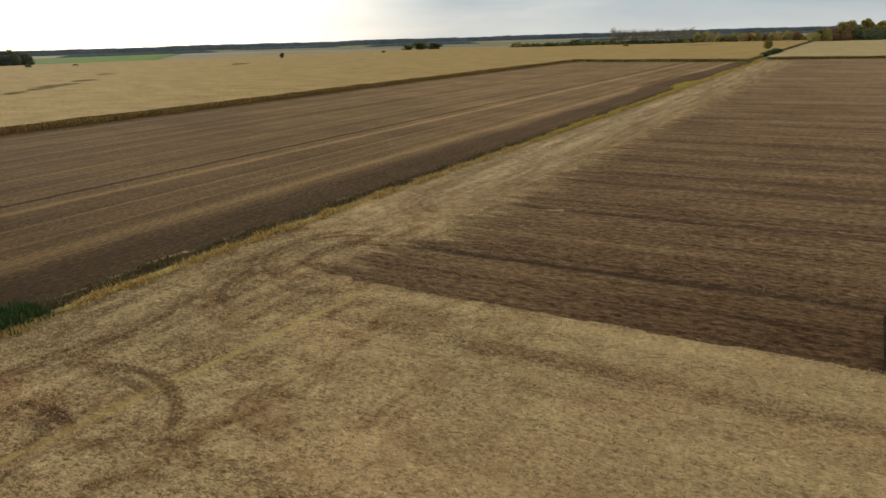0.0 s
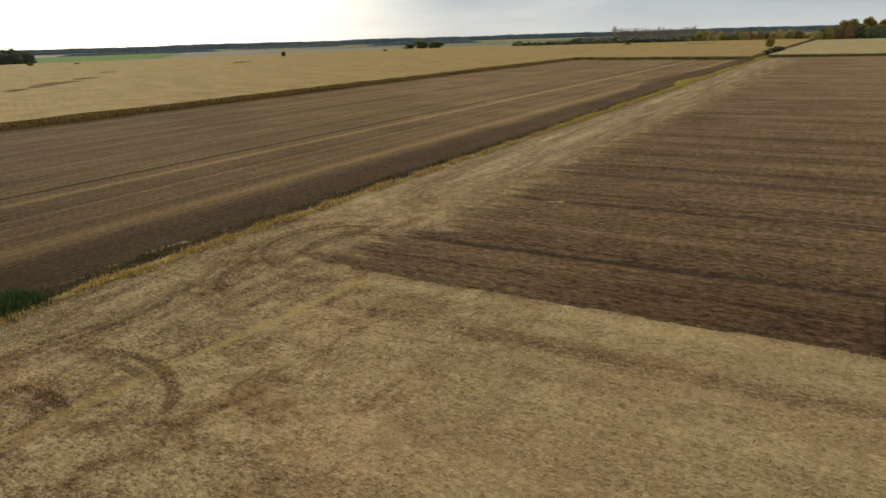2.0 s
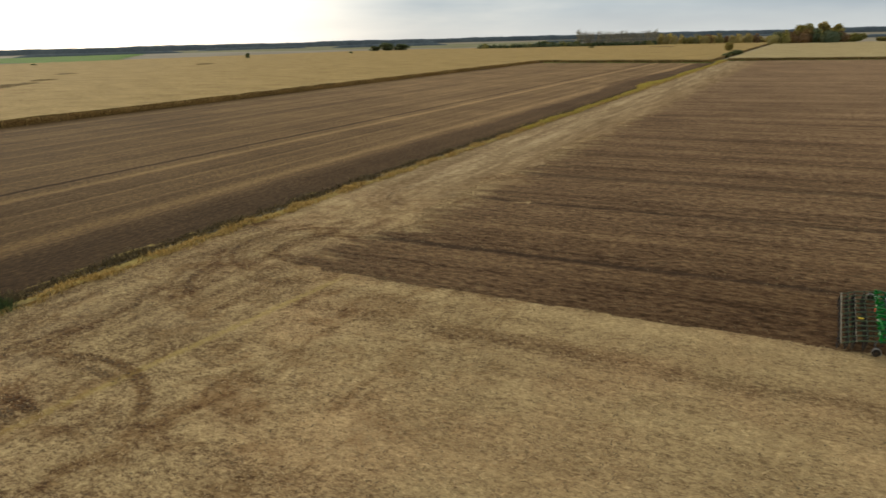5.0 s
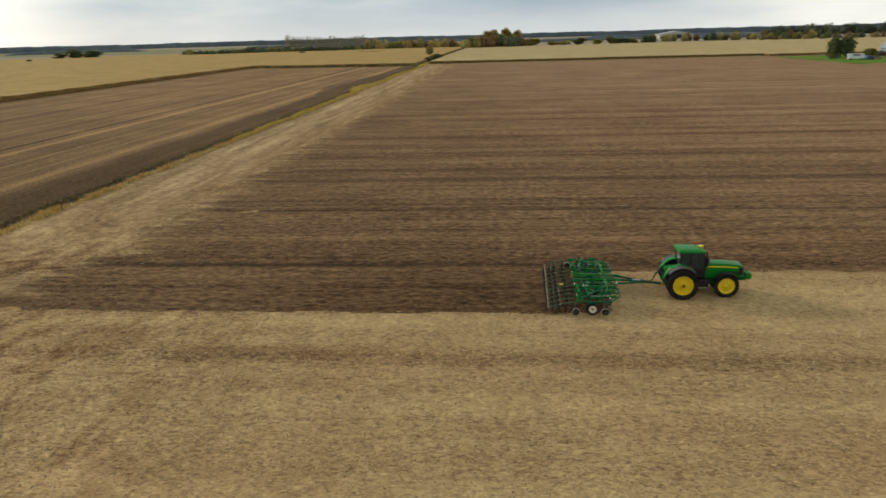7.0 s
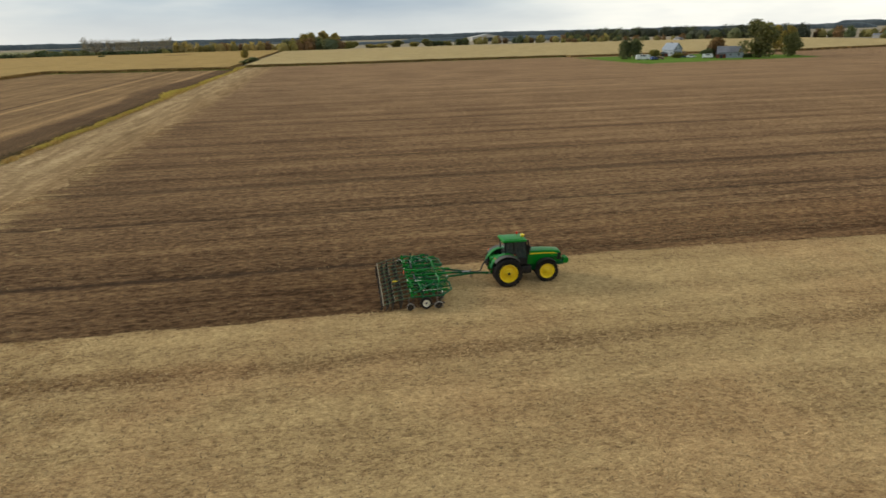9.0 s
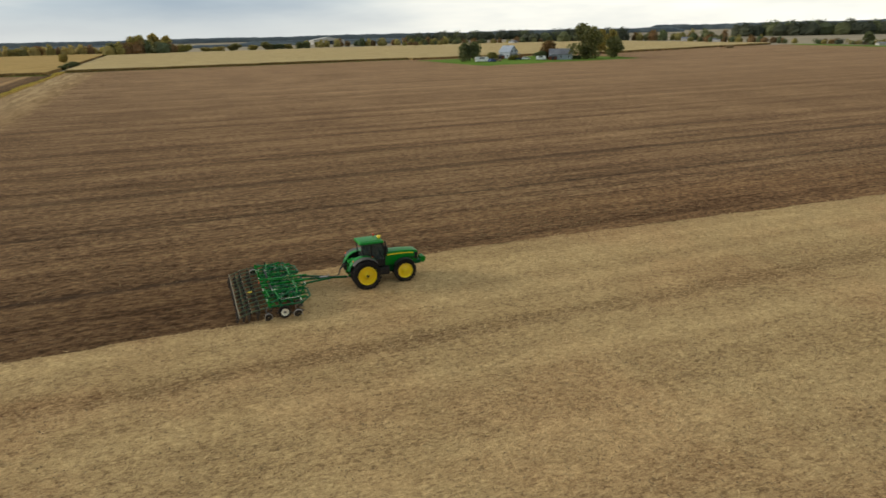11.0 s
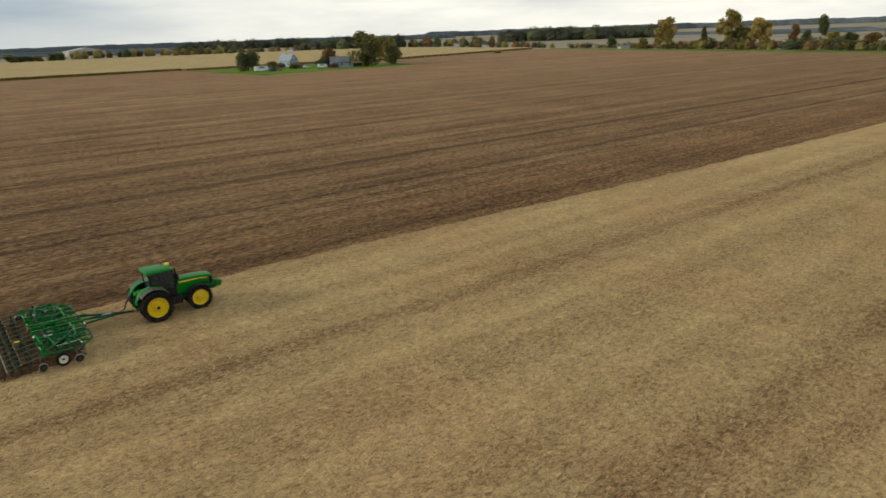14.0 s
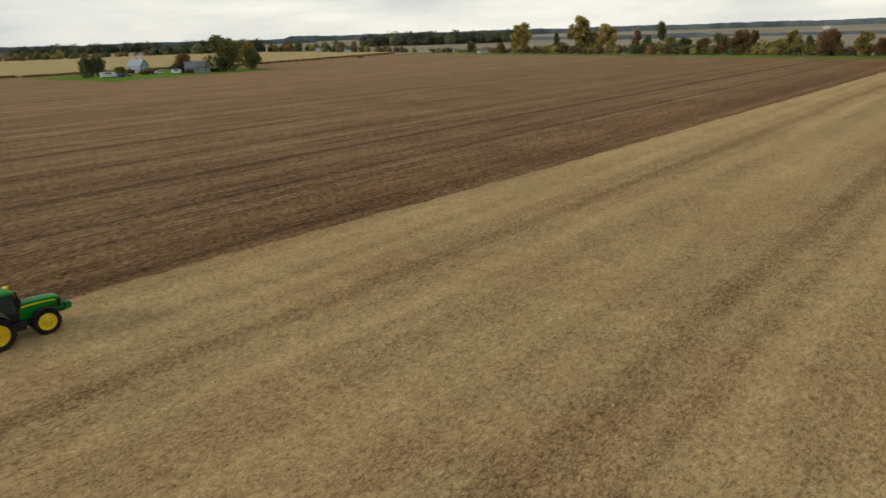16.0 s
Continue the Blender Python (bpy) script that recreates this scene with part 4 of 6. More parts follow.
def build_trees():
    farm = "trees round the farmstead"
    tree("dark", "bush", 166.8, 376, 14.5, 11.8, "dense dark green willow beside the farm lawn", farm)
    tree("olive", "bush", 184.5, 384, 5.6, 6.4, "olive-green bush beside the white farmhouse", farm)
    tree("rust", "round", 209.5, 361, 10.2, 10, "dark reddish-brown tree beside the grey-roofed house", farm)
    tree("dark", "bush", 204.5, 361, 6.6, 9, "low dark green tree before the grey-roofed house", farm)
    tree("green", "round", 223.0, 343, 18.4, 19.5, "tall broad green tree on the farm lawn", farm)
    tree("green", "round", 245.0, 349, 11.6, 11.0, "smaller dark green tree on the farm lawn", farm, 1)
    tree("olive", "open", 258, 382, 15.5, 9, "thin yellowing tree behind the farm trees", farm)
    tree("olive", "open", 281, 404, 15.5, 10, "thin yellowing tree behind the maize edge", farm, 1)
    tree("rust", "bush", 200, 378, 2.8, 6, "low reddish shrub on the farm lawn", farm)
    tree("olive", "bush", 190.5, 368, 3.6, 6, "low olive shrub beside the parked cars", farm)
    tree("dark", "bush", 218, 346, 3.0, 5, "low dark shrub under the broad tree", farm)
    row = "hedgerow trees"
    tall = (("gold", "open", 464.7, 313, 22, 20), ("dark", "cone", 461.5, 281, 15, 9), ("olive", "open", 463, 262, 25, 19), ("green", "round", 467, 254, 13, 16), ("gold", "open", 461.7, 240, 19, 16),
            ("rust", "tall", 452, 214, 14.5, 8), ("dark", "round", 455, 208, 11, 7), ("green", "tall", 825, 361, 22, 15), ("olive", "round", 442, 187, 10, 10),
            ("rust", "round", 431, 161, 9, 11), ("green", "round", 425, 149, 11.5, 12), ("rust", "round", 419, 136, 13, 12))
    for k, (kind, form, x, y, h, w) in enumerate(tall):
        tree(kind, form, x, y, h, w, group=row, variant=k % 2)
    low = (("gold", "bush", 456, 229, 7.5, 8), ("green", "round", 436, 175, 9.5, 10), ("rust", "open", 421, 130, 13, 7), ("olive", "round", 415, 115, 8, 10), ("olive", "open", 412, 107, 12.5, 10),
           ("dark", "tall", 409, 98, 9.5, 6), ("rust", "round", 401, 87, 12.5, 13), ("olive", "open", 394, 70, 11.5, 11), ("rust", "open", 390, 63, 8.5, 8), ("olive", "round", 386, 45, 10, 10), ("dark", "round", 500, 390, 9, 9), ("olive", "round", 474, 340, 8, 9))
    for k, (kind, form, x, y, h, w) in enumerate(low):
        tree(kind, form, x, y, h, w, group=row, variant=k % 2)
    mid = (("green", "bush", -38, 918, 19, 24), ("olive", "round", -22, 930, 20, 18), ("gold", "open", 3, 929, 23, 19), ("gold", "round", -14, 945, 21, 22), ("dark", "bush", 8, 922, 13, 18), ("olive", "bush", 34, 939, 14, 21), ("gold", "round", 18, 960, 20, 18), ("olive", "bush", 62, 940, 8, 14), ("gold", "bush", 76, 943, 9, 15),
           ("green", "bush", 96, 945, 11, 20), ("olive", "bush", 117, 940, 9, 13), ("green", "bush", 134, 940, 12, 19), ("dark", "bush", 148, 938, 10, 17), ("olive", "bush", 161, 936, 10, 12), ("dark", "bush", 178, 923, 13, 17))
    for k, (kind, form, x, y, h, w) in enumerate(mid):
        tree(kind, form, x, y, h, w, group="trees beyond the maize", variant=k % 2)
    lone = (("olive", "bush", -62, 597, 10, 6.5), ("dark", "round", -540, 591, 6.5, 5), ("green", "round", -567, 884, 8, 18), ("dark", "round", -553, 893, 12, 23), ("dark", "round", -534, 904, 10, 23),
            ("dark", "bush", -231, 818, 4.5, 8), ("dark", "bush", -511, 741, 5, 5), ("dark", "bush", -691, 403, 6.5, 6), ("dark", "bush", -670, 437, 4, 7), ("dark", "bush", -51, 480, 4, 6), ("dark", "bush", -50, 520, 4, 8), ("dark", "bush", -50, 548, 4.5, 7))
    for k, (kind, form, x, y, h, w) in enumerate(lone):
        tree(kind, form, x, y, h, w, group="single trees in the maize", variant=k % 2)


def build_woods():
    woods("dark_forest", "dark green forest block behind the fields", ((828, 868, 985, 686, -70, 6, 18, 24), (472, 881, 583, 813, -60, 5.5, 15, 19), (485, 1418, 705, 1324, -80, 9, 15, 21), (-990, 575, -845, 500, -60, 7, 14, 21)), 101, ("forest", "forest", "forest", "dark", "forest"), 540, 0.036, 1.2, full=1.02)
    woods("mixed_wood", "belt of green and autumn-coloured trees", ((300, 900, 472, 860, -40, 7, 6, 10), (583, 812, 640, 690, -40, 7, 8, 15), (560, 640, 515, 470, -20, 6, 5, 9), 
          (-49, 905, 20, 915, -50, 8, 12, 20), (200, 1050, 420, 1000, -30, 9, 8, 13)), 102, ("green", "olive", "dark", "rust", "gold"))
    woods("far_hedge", "dark hedge and bare poplars beyond the maize", ((-411, 911, -190, 965, -25, 5, 6, 10),), 103, ("dark", "green", "dark", "olive"), 300, 0.055, 1.6)
    woods("bare_poplars", "row of tall pale leafless poplars", ((-286, 940, -190, 962, -10, 3.5, 17, 23),), 104, ("bare",), 700, 0.024, 0.55, "tall", 0.0)
    woods("autumn_trees", "belt of orange and yellow autumn trees", ((-186, 983, -55, 998, -30, 7, 9, 17),), 105, ("gold", "rust", "olive", "gold"))
    woods("hedgerow", "low mixed hedgerow of bushes along the field", ((382, 20, 468, 316, -10, 2.4, 4.5, 8.5), (468, 316, 505, 440, -8, 3.4, 3, 5.5)), 106, ("rust", "olive", "dark", "olive", "forest", "rust"), 190, 0.062, 1.25, dense=0.3)
    ridge("far_woods", "distant woods along the horizon, tinted haze blue", ((70, 28, 2500, 17, 90), (31, -14, 2750, 17, 120), (-12, -40, 2600, 17, 90), (-37, -92, 3800, 27, 120)), 107)
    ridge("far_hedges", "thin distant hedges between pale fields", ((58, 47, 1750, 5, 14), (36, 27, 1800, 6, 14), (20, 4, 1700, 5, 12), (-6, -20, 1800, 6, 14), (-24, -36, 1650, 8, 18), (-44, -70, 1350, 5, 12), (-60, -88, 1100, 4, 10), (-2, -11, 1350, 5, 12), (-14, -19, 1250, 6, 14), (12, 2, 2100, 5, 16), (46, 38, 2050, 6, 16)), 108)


build_litter()
build_ditch_growth()
build_tracks()
build_trees()
build_woods()


# ---------------------------------------------------------------- machine materials
def mat_paint(name, col, rough=0.32, dust=0.35, metal=0.0, coat=0.3, gloss=0.35):
    """Painted or moulded surface with field dust on it."""
    m, nt, b, pos = surface(name, rough, metal, gloss)
    local = nt.nodes.new("ShaderNodeTexCoord").outputs["Object"]
    z = split(nt, pos)[2]
    d = grain(nt, local, 3.2, 5, 0.65)
    spot = grain(nt, local, 26.0, 3, 0.6)
    low = step(nt, z, 1.6, 0.2, 0.05, 0.5)
    amount = mth(nt, "MULTIPLY", step(nt, mth(nt, "MULTIPLY_ADD", spot, 0.25, d), 0.5, 0.85), mth(nt, "MULTIPLY", low, dust * 2), clamp=True)
    put(nt, b.inputs["Base Color"], blend(nt, amount, blend(nt, 1.0, col, ramp(nt, d, (0.3, (0.86, 0.86, 0.86)), (0.7, (1, 1, 1))), "MULTIPLY"), (0.24, 0.17, 0.10)))
    put(nt, b.inputs["Roughness"], mth(nt, "MULTIPLY_ADD", amount, 0.5, rough, clamp=True))
    b.inputs["Coat Weight"].default_value = coat
    b.inputs["Coat Roughness"].default_value = 0.15
    return m


GREEN = mat_paint("green machine paint", (0.001, 0.185, 0.012), 0.36, 0.05, coat=0.0, gloss=0.2)
DEEP = mat_paint("green frame paint", (0.002, 0.098, 0.026), 0.42, 0.06, coat=0.0, gloss=0.14)
OLIVE = mat_paint("dusty green harrow paint", (0.045, 0.095, 0.038), 0.6, 0.5, coat=0.0)
YELLOW = mat_paint("yellow rim paint", (0.86, 0.62, 0.008), 0.4, 0.08)
RUBBER = mat_paint("black tyre rubber", (0.011, 0.010, 0.009), 0.85, 0.2, coat=0.0, gloss=0.15)
BLACK = mat_paint("black plastic", (0.012, 0.012, 0.012), 0.5, 0.25, coat=0.0, gloss=0.2)
GREY = mat_paint("dusty grey plastic", (0.085, 0.08, 0.07), 0.6, 0.4, coat=0.0)
STEEL = mat_paint("worn bright steel", (0.40, 0.39, 0.37), 0.42, 0.3, 0.9, 0.0)
RUSTY = mat_paint("bare worn harrow steel", (0.34, 0.29, 0.19), 0.55, 0.3, 0.3, 0.0)
CREAM = mat_paint("cream wheel paint", (0.82, 0.77, 0.60), 0.45, 0.05)
RED = mat_paint("red lamp plastic", (0.62, 0.035, 0.012), 0.3, 0.1)
ORANGE = mat_paint("orange reflective plate", (0.85, 0.09, 0.01), 0.4, 0.1)


def mat_glass():
    m, nt, b, pos = surface("tinted cab glass", 0.05)
    b.inputs["Base Color"].default_value = (0.20, 0.24, 0.22, 1)
    b.inputs["Transmission Weight"].default_value = 0.85
    b.inputs["IOR"].default_value = 1.12
    return m


GLASS = mat_glass()


# ---------------------------------------------------------------- part builders
def part(name, bm, material, parent, label="", smooth=False):
    """Links a bmesh as one mesh object under a thing or a part."""
    me = bpy.data.meshes.new(name)
    bmesh.ops.recalc_face_normals(bm, faces=bm.faces[:])
    bm.to_mesh(me)
    bm.free()
    me.materials.append(material)
    if smooth:
        me.shade_smooth()
        me.set_sharp_from_angle(angle=radians(35))
    ob = new(name, me)
    ob.parent = parent
    return tagged(ob, label)


def again(ob, m, parent=None):
    """Another object on the same mesh, with its own sub-parts."""
    o = ob.copy()
    scene.collection.objects.link(o)
    o.parent = parent or ob.parent
    o.matrix_basis = m
    for c in ob.children:
        again(c, c.matrix_basis.copy(), o)
    return o


def box(bm, c, s, bevel=0.0, rot=None, taper=1.0):
    g = bmesh.ops.create_cube(bm, size=1.0)
    for v in g["verts"]:
        k = taper if v.co.z > 0 else 1.0
        v.co = Vector((v.co.x * s[0] * k, v.co.y * s[1] * k, v.co.z * s[2]))
    if bevel:
        es = list({e for v in g["verts"] for e in v.link_edges})
        g = bmesh.ops.bevel(bm, geom=es, offset=bevel, segments=2, affect="EDGES", profile=0.6)
        vs = list({v for f in g["faces"] for v in f.verts})
    else:
        vs = g["verts"]
    mat = Matrix.Translation(c) @ (rot or Matrix.Identity(4))
    bmesh.ops.transform(bm, matrix=mat, verts=vs)


def beam(bm, a, b, w, h=None, cut=True):
    """A square tube from a to b."""
    a, b = Vector(a), Vector(b)
    d = b - a
    up = Vector((0, 0, 1)) if abs(d.normalized().z) < 0.95 else Vector((1, 0, 0))
    s = d.cross(up).normalized() * (w / 2)
    u = s.cross(d).normalized() * ((h or w) / 2)
    k = 0.72
    ring = [s * k + u, s + u * k, s - u * k, s * k - u, -s * k - u, -s - u * k, -s + u * k, -s * k + u]
    lo, hi = [bm.verts.new(a + r) for r in ring], [bm.verts.new(b + r) for r in ring]
    for i in range(8):
        bm.faces.new((lo[i], lo[i - 1], hi[i - 1], hi[i]))
    bm.faces.new(lo)
    bm.faces.new(list(reversed(hi)))


def rod(bm, a, b, r, n=10):
    a, b = Vector(a), Vector(b)
    d = (b - a).normalized()
    e = d.cross(Vector((0.31, 0.2, 0.93))).normalized()
    g = d.cross(e)
    ring = [(e * math.cos(6.2832 * k / n) + g * math.sin(6.2832 * k / n)) * r for k in range(n)]
    lo, hi = [bm.verts.new(a + q) for q in ring], [bm.verts.new(b + q) for q in ring]
    for i in range(n):
        bm.faces.new((lo[i], lo[i - 1], hi[i - 1], hi[i]))
    bm.faces.new(lo)
    bm.faces.new(list(reversed(hi)))


def lathe(bm, profile, n=32):
    """Turns (radius, y) round the y axis."""
    rings = []
    for r, y in profile:
        rings.append([bm.verts.new((r * math.cos(6.2832 * k / n), y, r * math.sin(6.2832 * k / n))) for k in range(n)])
    for a, b in zip(rings, rings[1:]):
        for k in range(n):
            bm.faces.new((a[k], a[k - 1], b[k - 1], b[k]))


def prism(bm, outline, y0, y1, bevel=0.0):
    """A side outline of (x, z) drawn out from y0 to y1."""
    a = [bm.verts.new((x, y0, z)) for x, z in outline]
    b = [bm.verts.new((x, y1, z)) for x, z in outline]
    faces = [bm.faces.new(a), bm.faces.new(list(reversed(b)))]
    n = len(outline)
    for k in range(n):
        faces.append(bm.faces.new((a[k], b[k], b[k - 1], a[k - 1])))
    if bevel:
        es = list({e for f in faces for e in f.edges})
        bmesh.ops.bevel(bm, geom=es, offset=bevel, segments=2, affect="EDGES", profile=0.6)


def wheel(name, parent, at, radius, wide, rim, rim_mat, out=-1, lugs=22, dish=0.1, rim_label="", hub=0.16):
    """A tyre with lugs on a dished rim. out: the side the dish faces (-1: towards -y)."""
    bm = bmesh.new()
    h = wide / 2
    lathe(bm, [(rim * 0.98, -h * 0.72), (rim * 1.06, -h * 0.9), (radius * 0.82, -h), (radius * 0.93, -h * 0.94), (radius * 0.975, -h * 0.75),
               (radius * 0.985, 0), (radius * 0.975, h * 0.75), (radius * 0.93, h * 0.94), (radius * 0.82, h), (rim * 1.06, h * 0.9), (rim * 0.98, h * 0.72)], 40)
    top = part(name, bm, RUBBER, parent, smooth=True)
    top.matrix_basis = Matrix.Translation(at) @ (pose(0, 0, 0, 0, 0, 180) if out > 0 else Matrix.Identity(4))
    if lugs:
        bm = bmesh.new()
        for k in range(lugs):
            for side in (-1, 1):
                a = 6.2832 * (k + (0.5 if side > 0 else 0)) / lugs
                rot = Matrix.Rotation(-a, 4, "Y") @ Matrix.Translation((radius * 0.985, side * h * 0.47, 0)) @ Matrix.Rotation(side * 0.75, 4, "X")
                box(bm, (0, 0, 0), (radius * 0.07, wide * 0.62, radius * 0.055), 0, rot)
        part("tread", bm, RUBBER, top, "black rubber tread lugs")
    bm = bmesh.new()
    d = h * dish / 0.1
    deep = [(rim * 1.0, -h * 0.74), (rim * 0.95, -h * 0.8), (rim * 0.92, -h * 0.7), (rim * 0.88, -h * 0.2), (rim * 0.84, h * 0.05), (rim * 0.64, h * 0.1), (rim * 0.60, -h * 0.12), (rim * 0.44, -h * 0.2),
            (rim * 0.40, -h * 0.5), (hub * 1.5, -h * 0.55), (hub * 1.5, h * 0.1), (rim * 0.9, h * 0.3), (rim * 1.0, h * 0.74)]
    lathe(bm, deep if dish > 0.09 else [(rim * 1.0, -h * 0.74), (rim * 0.95, -h * 0.78), (rim * 0.92, -h * 0.66), (rim * 0.86, -h * 0.45), (rim * 0.8, -h * 0.32), (rim * 0.62, -h * 0.22 - d * 0.15), (rim * 0.42, -h * 0.36 - d * 0.3),
               (hub * 1.5, -h * 0.42 - d * 0.3), (hub * 1.5, h * 0.1), (rim * 0.9, h * 0.3), (rim * 1.0, h * 0.74)], 32)
    part("rim", bm, rim_mat, top, rim_label, True)
    bm = bmesh.new()
    lathe(bm, [(0.001, -h * 0.62 - d * 0.3), (hub * 0.75, -h * 0.62 - d * 0.3), (hub, -h * 0.5 - d * 0.3), (hub * 1.05, -h * 0.3 - d * 0.25), (hub * 1.45, -h * 0.3)], 18)
    part("hub", bm, YELLOW if rim > 0.5 else STEEL, top)
    bm = bmesh.new()
    rod(bm, (0, -h * 0.6 - d * 0.3, 0), (0, -h * 0.66 - d * 0.34, 0), hub * 0.62, 14)
    part("axle_cap", bm, BLACK if rim > 0.6 or rim < 0.3 else rim_mat, top)
    bm = bmesh.new()
    rod(bm, (0, -h * 0.25 - d * 0.2, 0), (0, -h * 0.42 - d * 0.3, 0), 0.022, 6)
    bolt = part("bolt", bm, rim_mat, top)
    q = rim * 0.5
    bolt.matrix_basis = Matrix.Translation((q, 0, 0))
    for k in range(1, 8):
        again(bolt, Matrix.Translation((q * math.cos(6.2832 * k / 8), 0, q * math.sin(6.2832 * k / 8))))
    return top


# ---------------------------------------------------------------- the tractor (x ahead, origin under the rear axle)
def build_tractor(x, y, heading):
    t = tagged(new("tractor"), "green farm tractor with yellow wheels and a closed cab", "tractor")
    # wheels: twin rear tyres on either side, single front tyres
    for s in (-1, 1):
        wheel("rear_wheel", t, (0, s * 1.5, 0.96), 0.97, 0.48, 0.65, YELLOW, s, 22, 0.1, "deep yellow steel rim")
        wheel("rear_wheel", t, (0, s * 0.88, 0.96), 0.97, 0.48, 0.65, YELLOW, s, 22, 0.02, "yellow inner rim")
        wheel("front_wheel", t, (2.84, s * 0.96, 0.78), 0.79, 0.46, 0.53, YELLOW, s, 20, 0.06, "yellow steel rim")
    bm = bmesh.new()
    rod(bm, (0, -1.38, 1.0), (0, 1.38, 1.0), 0.11, 14)
    box(bm, (0, 0, 1.0), (0.7, 0.9, 0.7), 0.08)
    part("rear_axle", bm, DEEP, t)
    bm = bmesh.new()
    beam(bm, (2.84, -0.85, 0.78), (2.84, 0.85, 0.78), 0.24, 0.26)
    box(bm, (2.84, 0, 0.82), (0.5, 0.4, 0.34), 0.05)
    part("front_axle", bm, DEEP, t)
    bm = bmesh.new()
    prism(bm, [(-0.5, 0.72), (0.2, 0.62), (3.7, 0.7), (3.75, 1.12), (1.2, 1.2), (0.9, 1.45), (-0.45, 1.45)], -0.32, 0.32, 0.03)
    part("chassis", bm, DEEP, t, "dark green chassis under the hood")
    # hood, sloping to the nose
    bm = bmesh.new()
    secs = [(1.42, 0.50, 1.16, 2.12), (1.95, 0.49, 1.14, 2.125), (2.7, 0.48, 1.16, 2.11), (3.5, 0.46, 1.2, 2.05), (3.86, 0.45, 1.22, 2.0), (3.97, 0.43, 1.26, 1.9)]
    rings = []
    for sx, w, zb, zt in secs:
        pts = [(-w, zb), (-w * 1.02, (zb + zt) * 0.5), (-w * 0.99, zt - 0.12), (-w * 0.92, zt - 0.03), (-w * 0.5, zt), (0, zt + 0.01), (w * 0.5, zt), (w * 0.92, zt - 0.03), (w * 0.99, zt - 0.12), (w * 1.02, (zb + zt) * 0.5), (w, zb)]
        rings.append([bm.verts.new((sx, py, pz)) for py, pz in pts])
    for a, b in zip(rings, rings[1:]):
        for k in range(10):
            bm.faces.new((a[k], a[k + 1], b[k + 1], b[k]))
        bm.faces.new((a[0], b[0], b[10], a[10]))
    bm.faces.new(rings[0])
    bm.faces.new(list(reversed(rings[-1])))
    hood = part("hood", bm, GREEN, t, "rounded green engine hood", True)
    for s in (-1, 1):
        bm = bmesh.new()
        o = [(1.46, 1.84), (2.0, 1.86), (3.0, 1.85), (3.5, 1.81), (3.66, 1.79), (3.64, 1.84), (3.4, 1.88), (2.9, 1.92), (2.0, 1.94), (1.46, 1.91)]
        secw = [0.51, 0.505, 0.487, 0.472, 0.468, 0.468, 0.474, 0.487, 0.5, 0.51]
        a = [bm.verts.new((px, s * (w + 0.012), pz)) for (px, pz), w in zip(o, secw)]
        b = [bm.verts.new((px, s * (w - 0.02), pz)) for (px, pz), w in zip(o, secw)]
        n = len(o)
        for k in range(n):
            bm.faces.new((a[k], a[k - 1], b[k - 1], b[k]))
        for k in range(n // 2 - 1):
            bm.faces.new((a[k], a[k + 1], a[n - 2 - k], a[n - 1 - k]))
        part("stripe", bm, YELLOW, hood, "thin yellow stripe along the hood")
        bm = bmesh.new()
        for k in range(6):
            box(bm, (3.25 + 0.09 * k, s * 0.462, 1.47), (0.05, 0.03, 0.3 - 0.02 * k), 0.008)
        part("side_grille", bm, BLACK, hood, "black side grille slats")
    for s in (-1, 1):
        bm = bmesh.new()
        box(bm, (3.84, s * 0.462, 1.58), (0.2, 0.03, 0.5), 0.01)
        part("nose_trim", bm, BLACK, hood, "black nose trim")
    bm = bmesh.new()
    box(bm, (3.99, 0, 1.56), (0.06, 0.8, 0.56), 0.03)
    for k in range(5):
        box(bm, (4.03, 0, 1.3 + 0.08 * k), (0.03, 0.56, 0.025))
    part("grille", bm, BLACK, hood, "black nose grille")
    for s in (-1, 1):
        bm = bmesh.new()
        box(bm, (3.99, s * 0.2, 1.68), (0.05, 0.2, 0.07), 0.02)
        part("headlight", bm, GLASS, hood, "clear headlight")
    # front weights
    bm = bmesh.new()
    beam(bm, (3.6, 0, 0.98), (4.25, 0, 1.02), 0.5, 0.26)
    part("weight_bracket", bm, DEEP, t)
    bm = bmesh.new()
    for k in range(8):
        prism(bm, [(4.22, 1.0), (4.44, 0.95), (4.6, 1.05), (4.62, 1.3), (4.5, 1.4), (4.26, 1.36)], -0.3 + 0.076 * k, -0.3 + 0.076 * k + 0.066, 0.01)
    part("front_weight", bm, GREEN, t, "rounded green front weights")
    # cab: floor, pillars, glass, roof
    bm = bmesh.new()
    prism(bm, [(-0.42, 1.35), (1.1, 1.2), (1.12, 1.72), (0.55, 1.66), (0.2, 1.9), (-0.45, 1.95)], -0.78, 0.78, 0.04)
    cab = part("cab", bm, BLACK, t, "closed driver's cab with dark frame")
    posts = []
    for s in (-1, 1):
        for (ax, az), (bx, bz), w in (((1.1, 1.7), (0.98, 2.9), 0.07), ((0.18, 1.9), (0.12, 2.9), 0.06), ((-0.45, 1.93), (-0.52, 2.9), 0.08)):
            bm = bmesh.new()
            beam(bm, (ax, s * 0.77, az), (bx, s * 0.76, bz), w)
            part("pillar", bm, BLACK, cab)
        bm = bmesh.new()
        prism(bm, [(1.06, 1.74), (0.95, 2.88), (0.16, 2.88), (0.22, 1.92), (0.55, 1.7)], s * 0.765, s * 0.775)
        part("side_window", bm, GLASS, cab, "tinted side window")
        bm = bmesh.new()
        prism(bm, [(0.14, 1.93), (0.09, 2.88), (-0.48, 2.88), (-0.42, 1.96)], s * 0.765, s * 0.775)
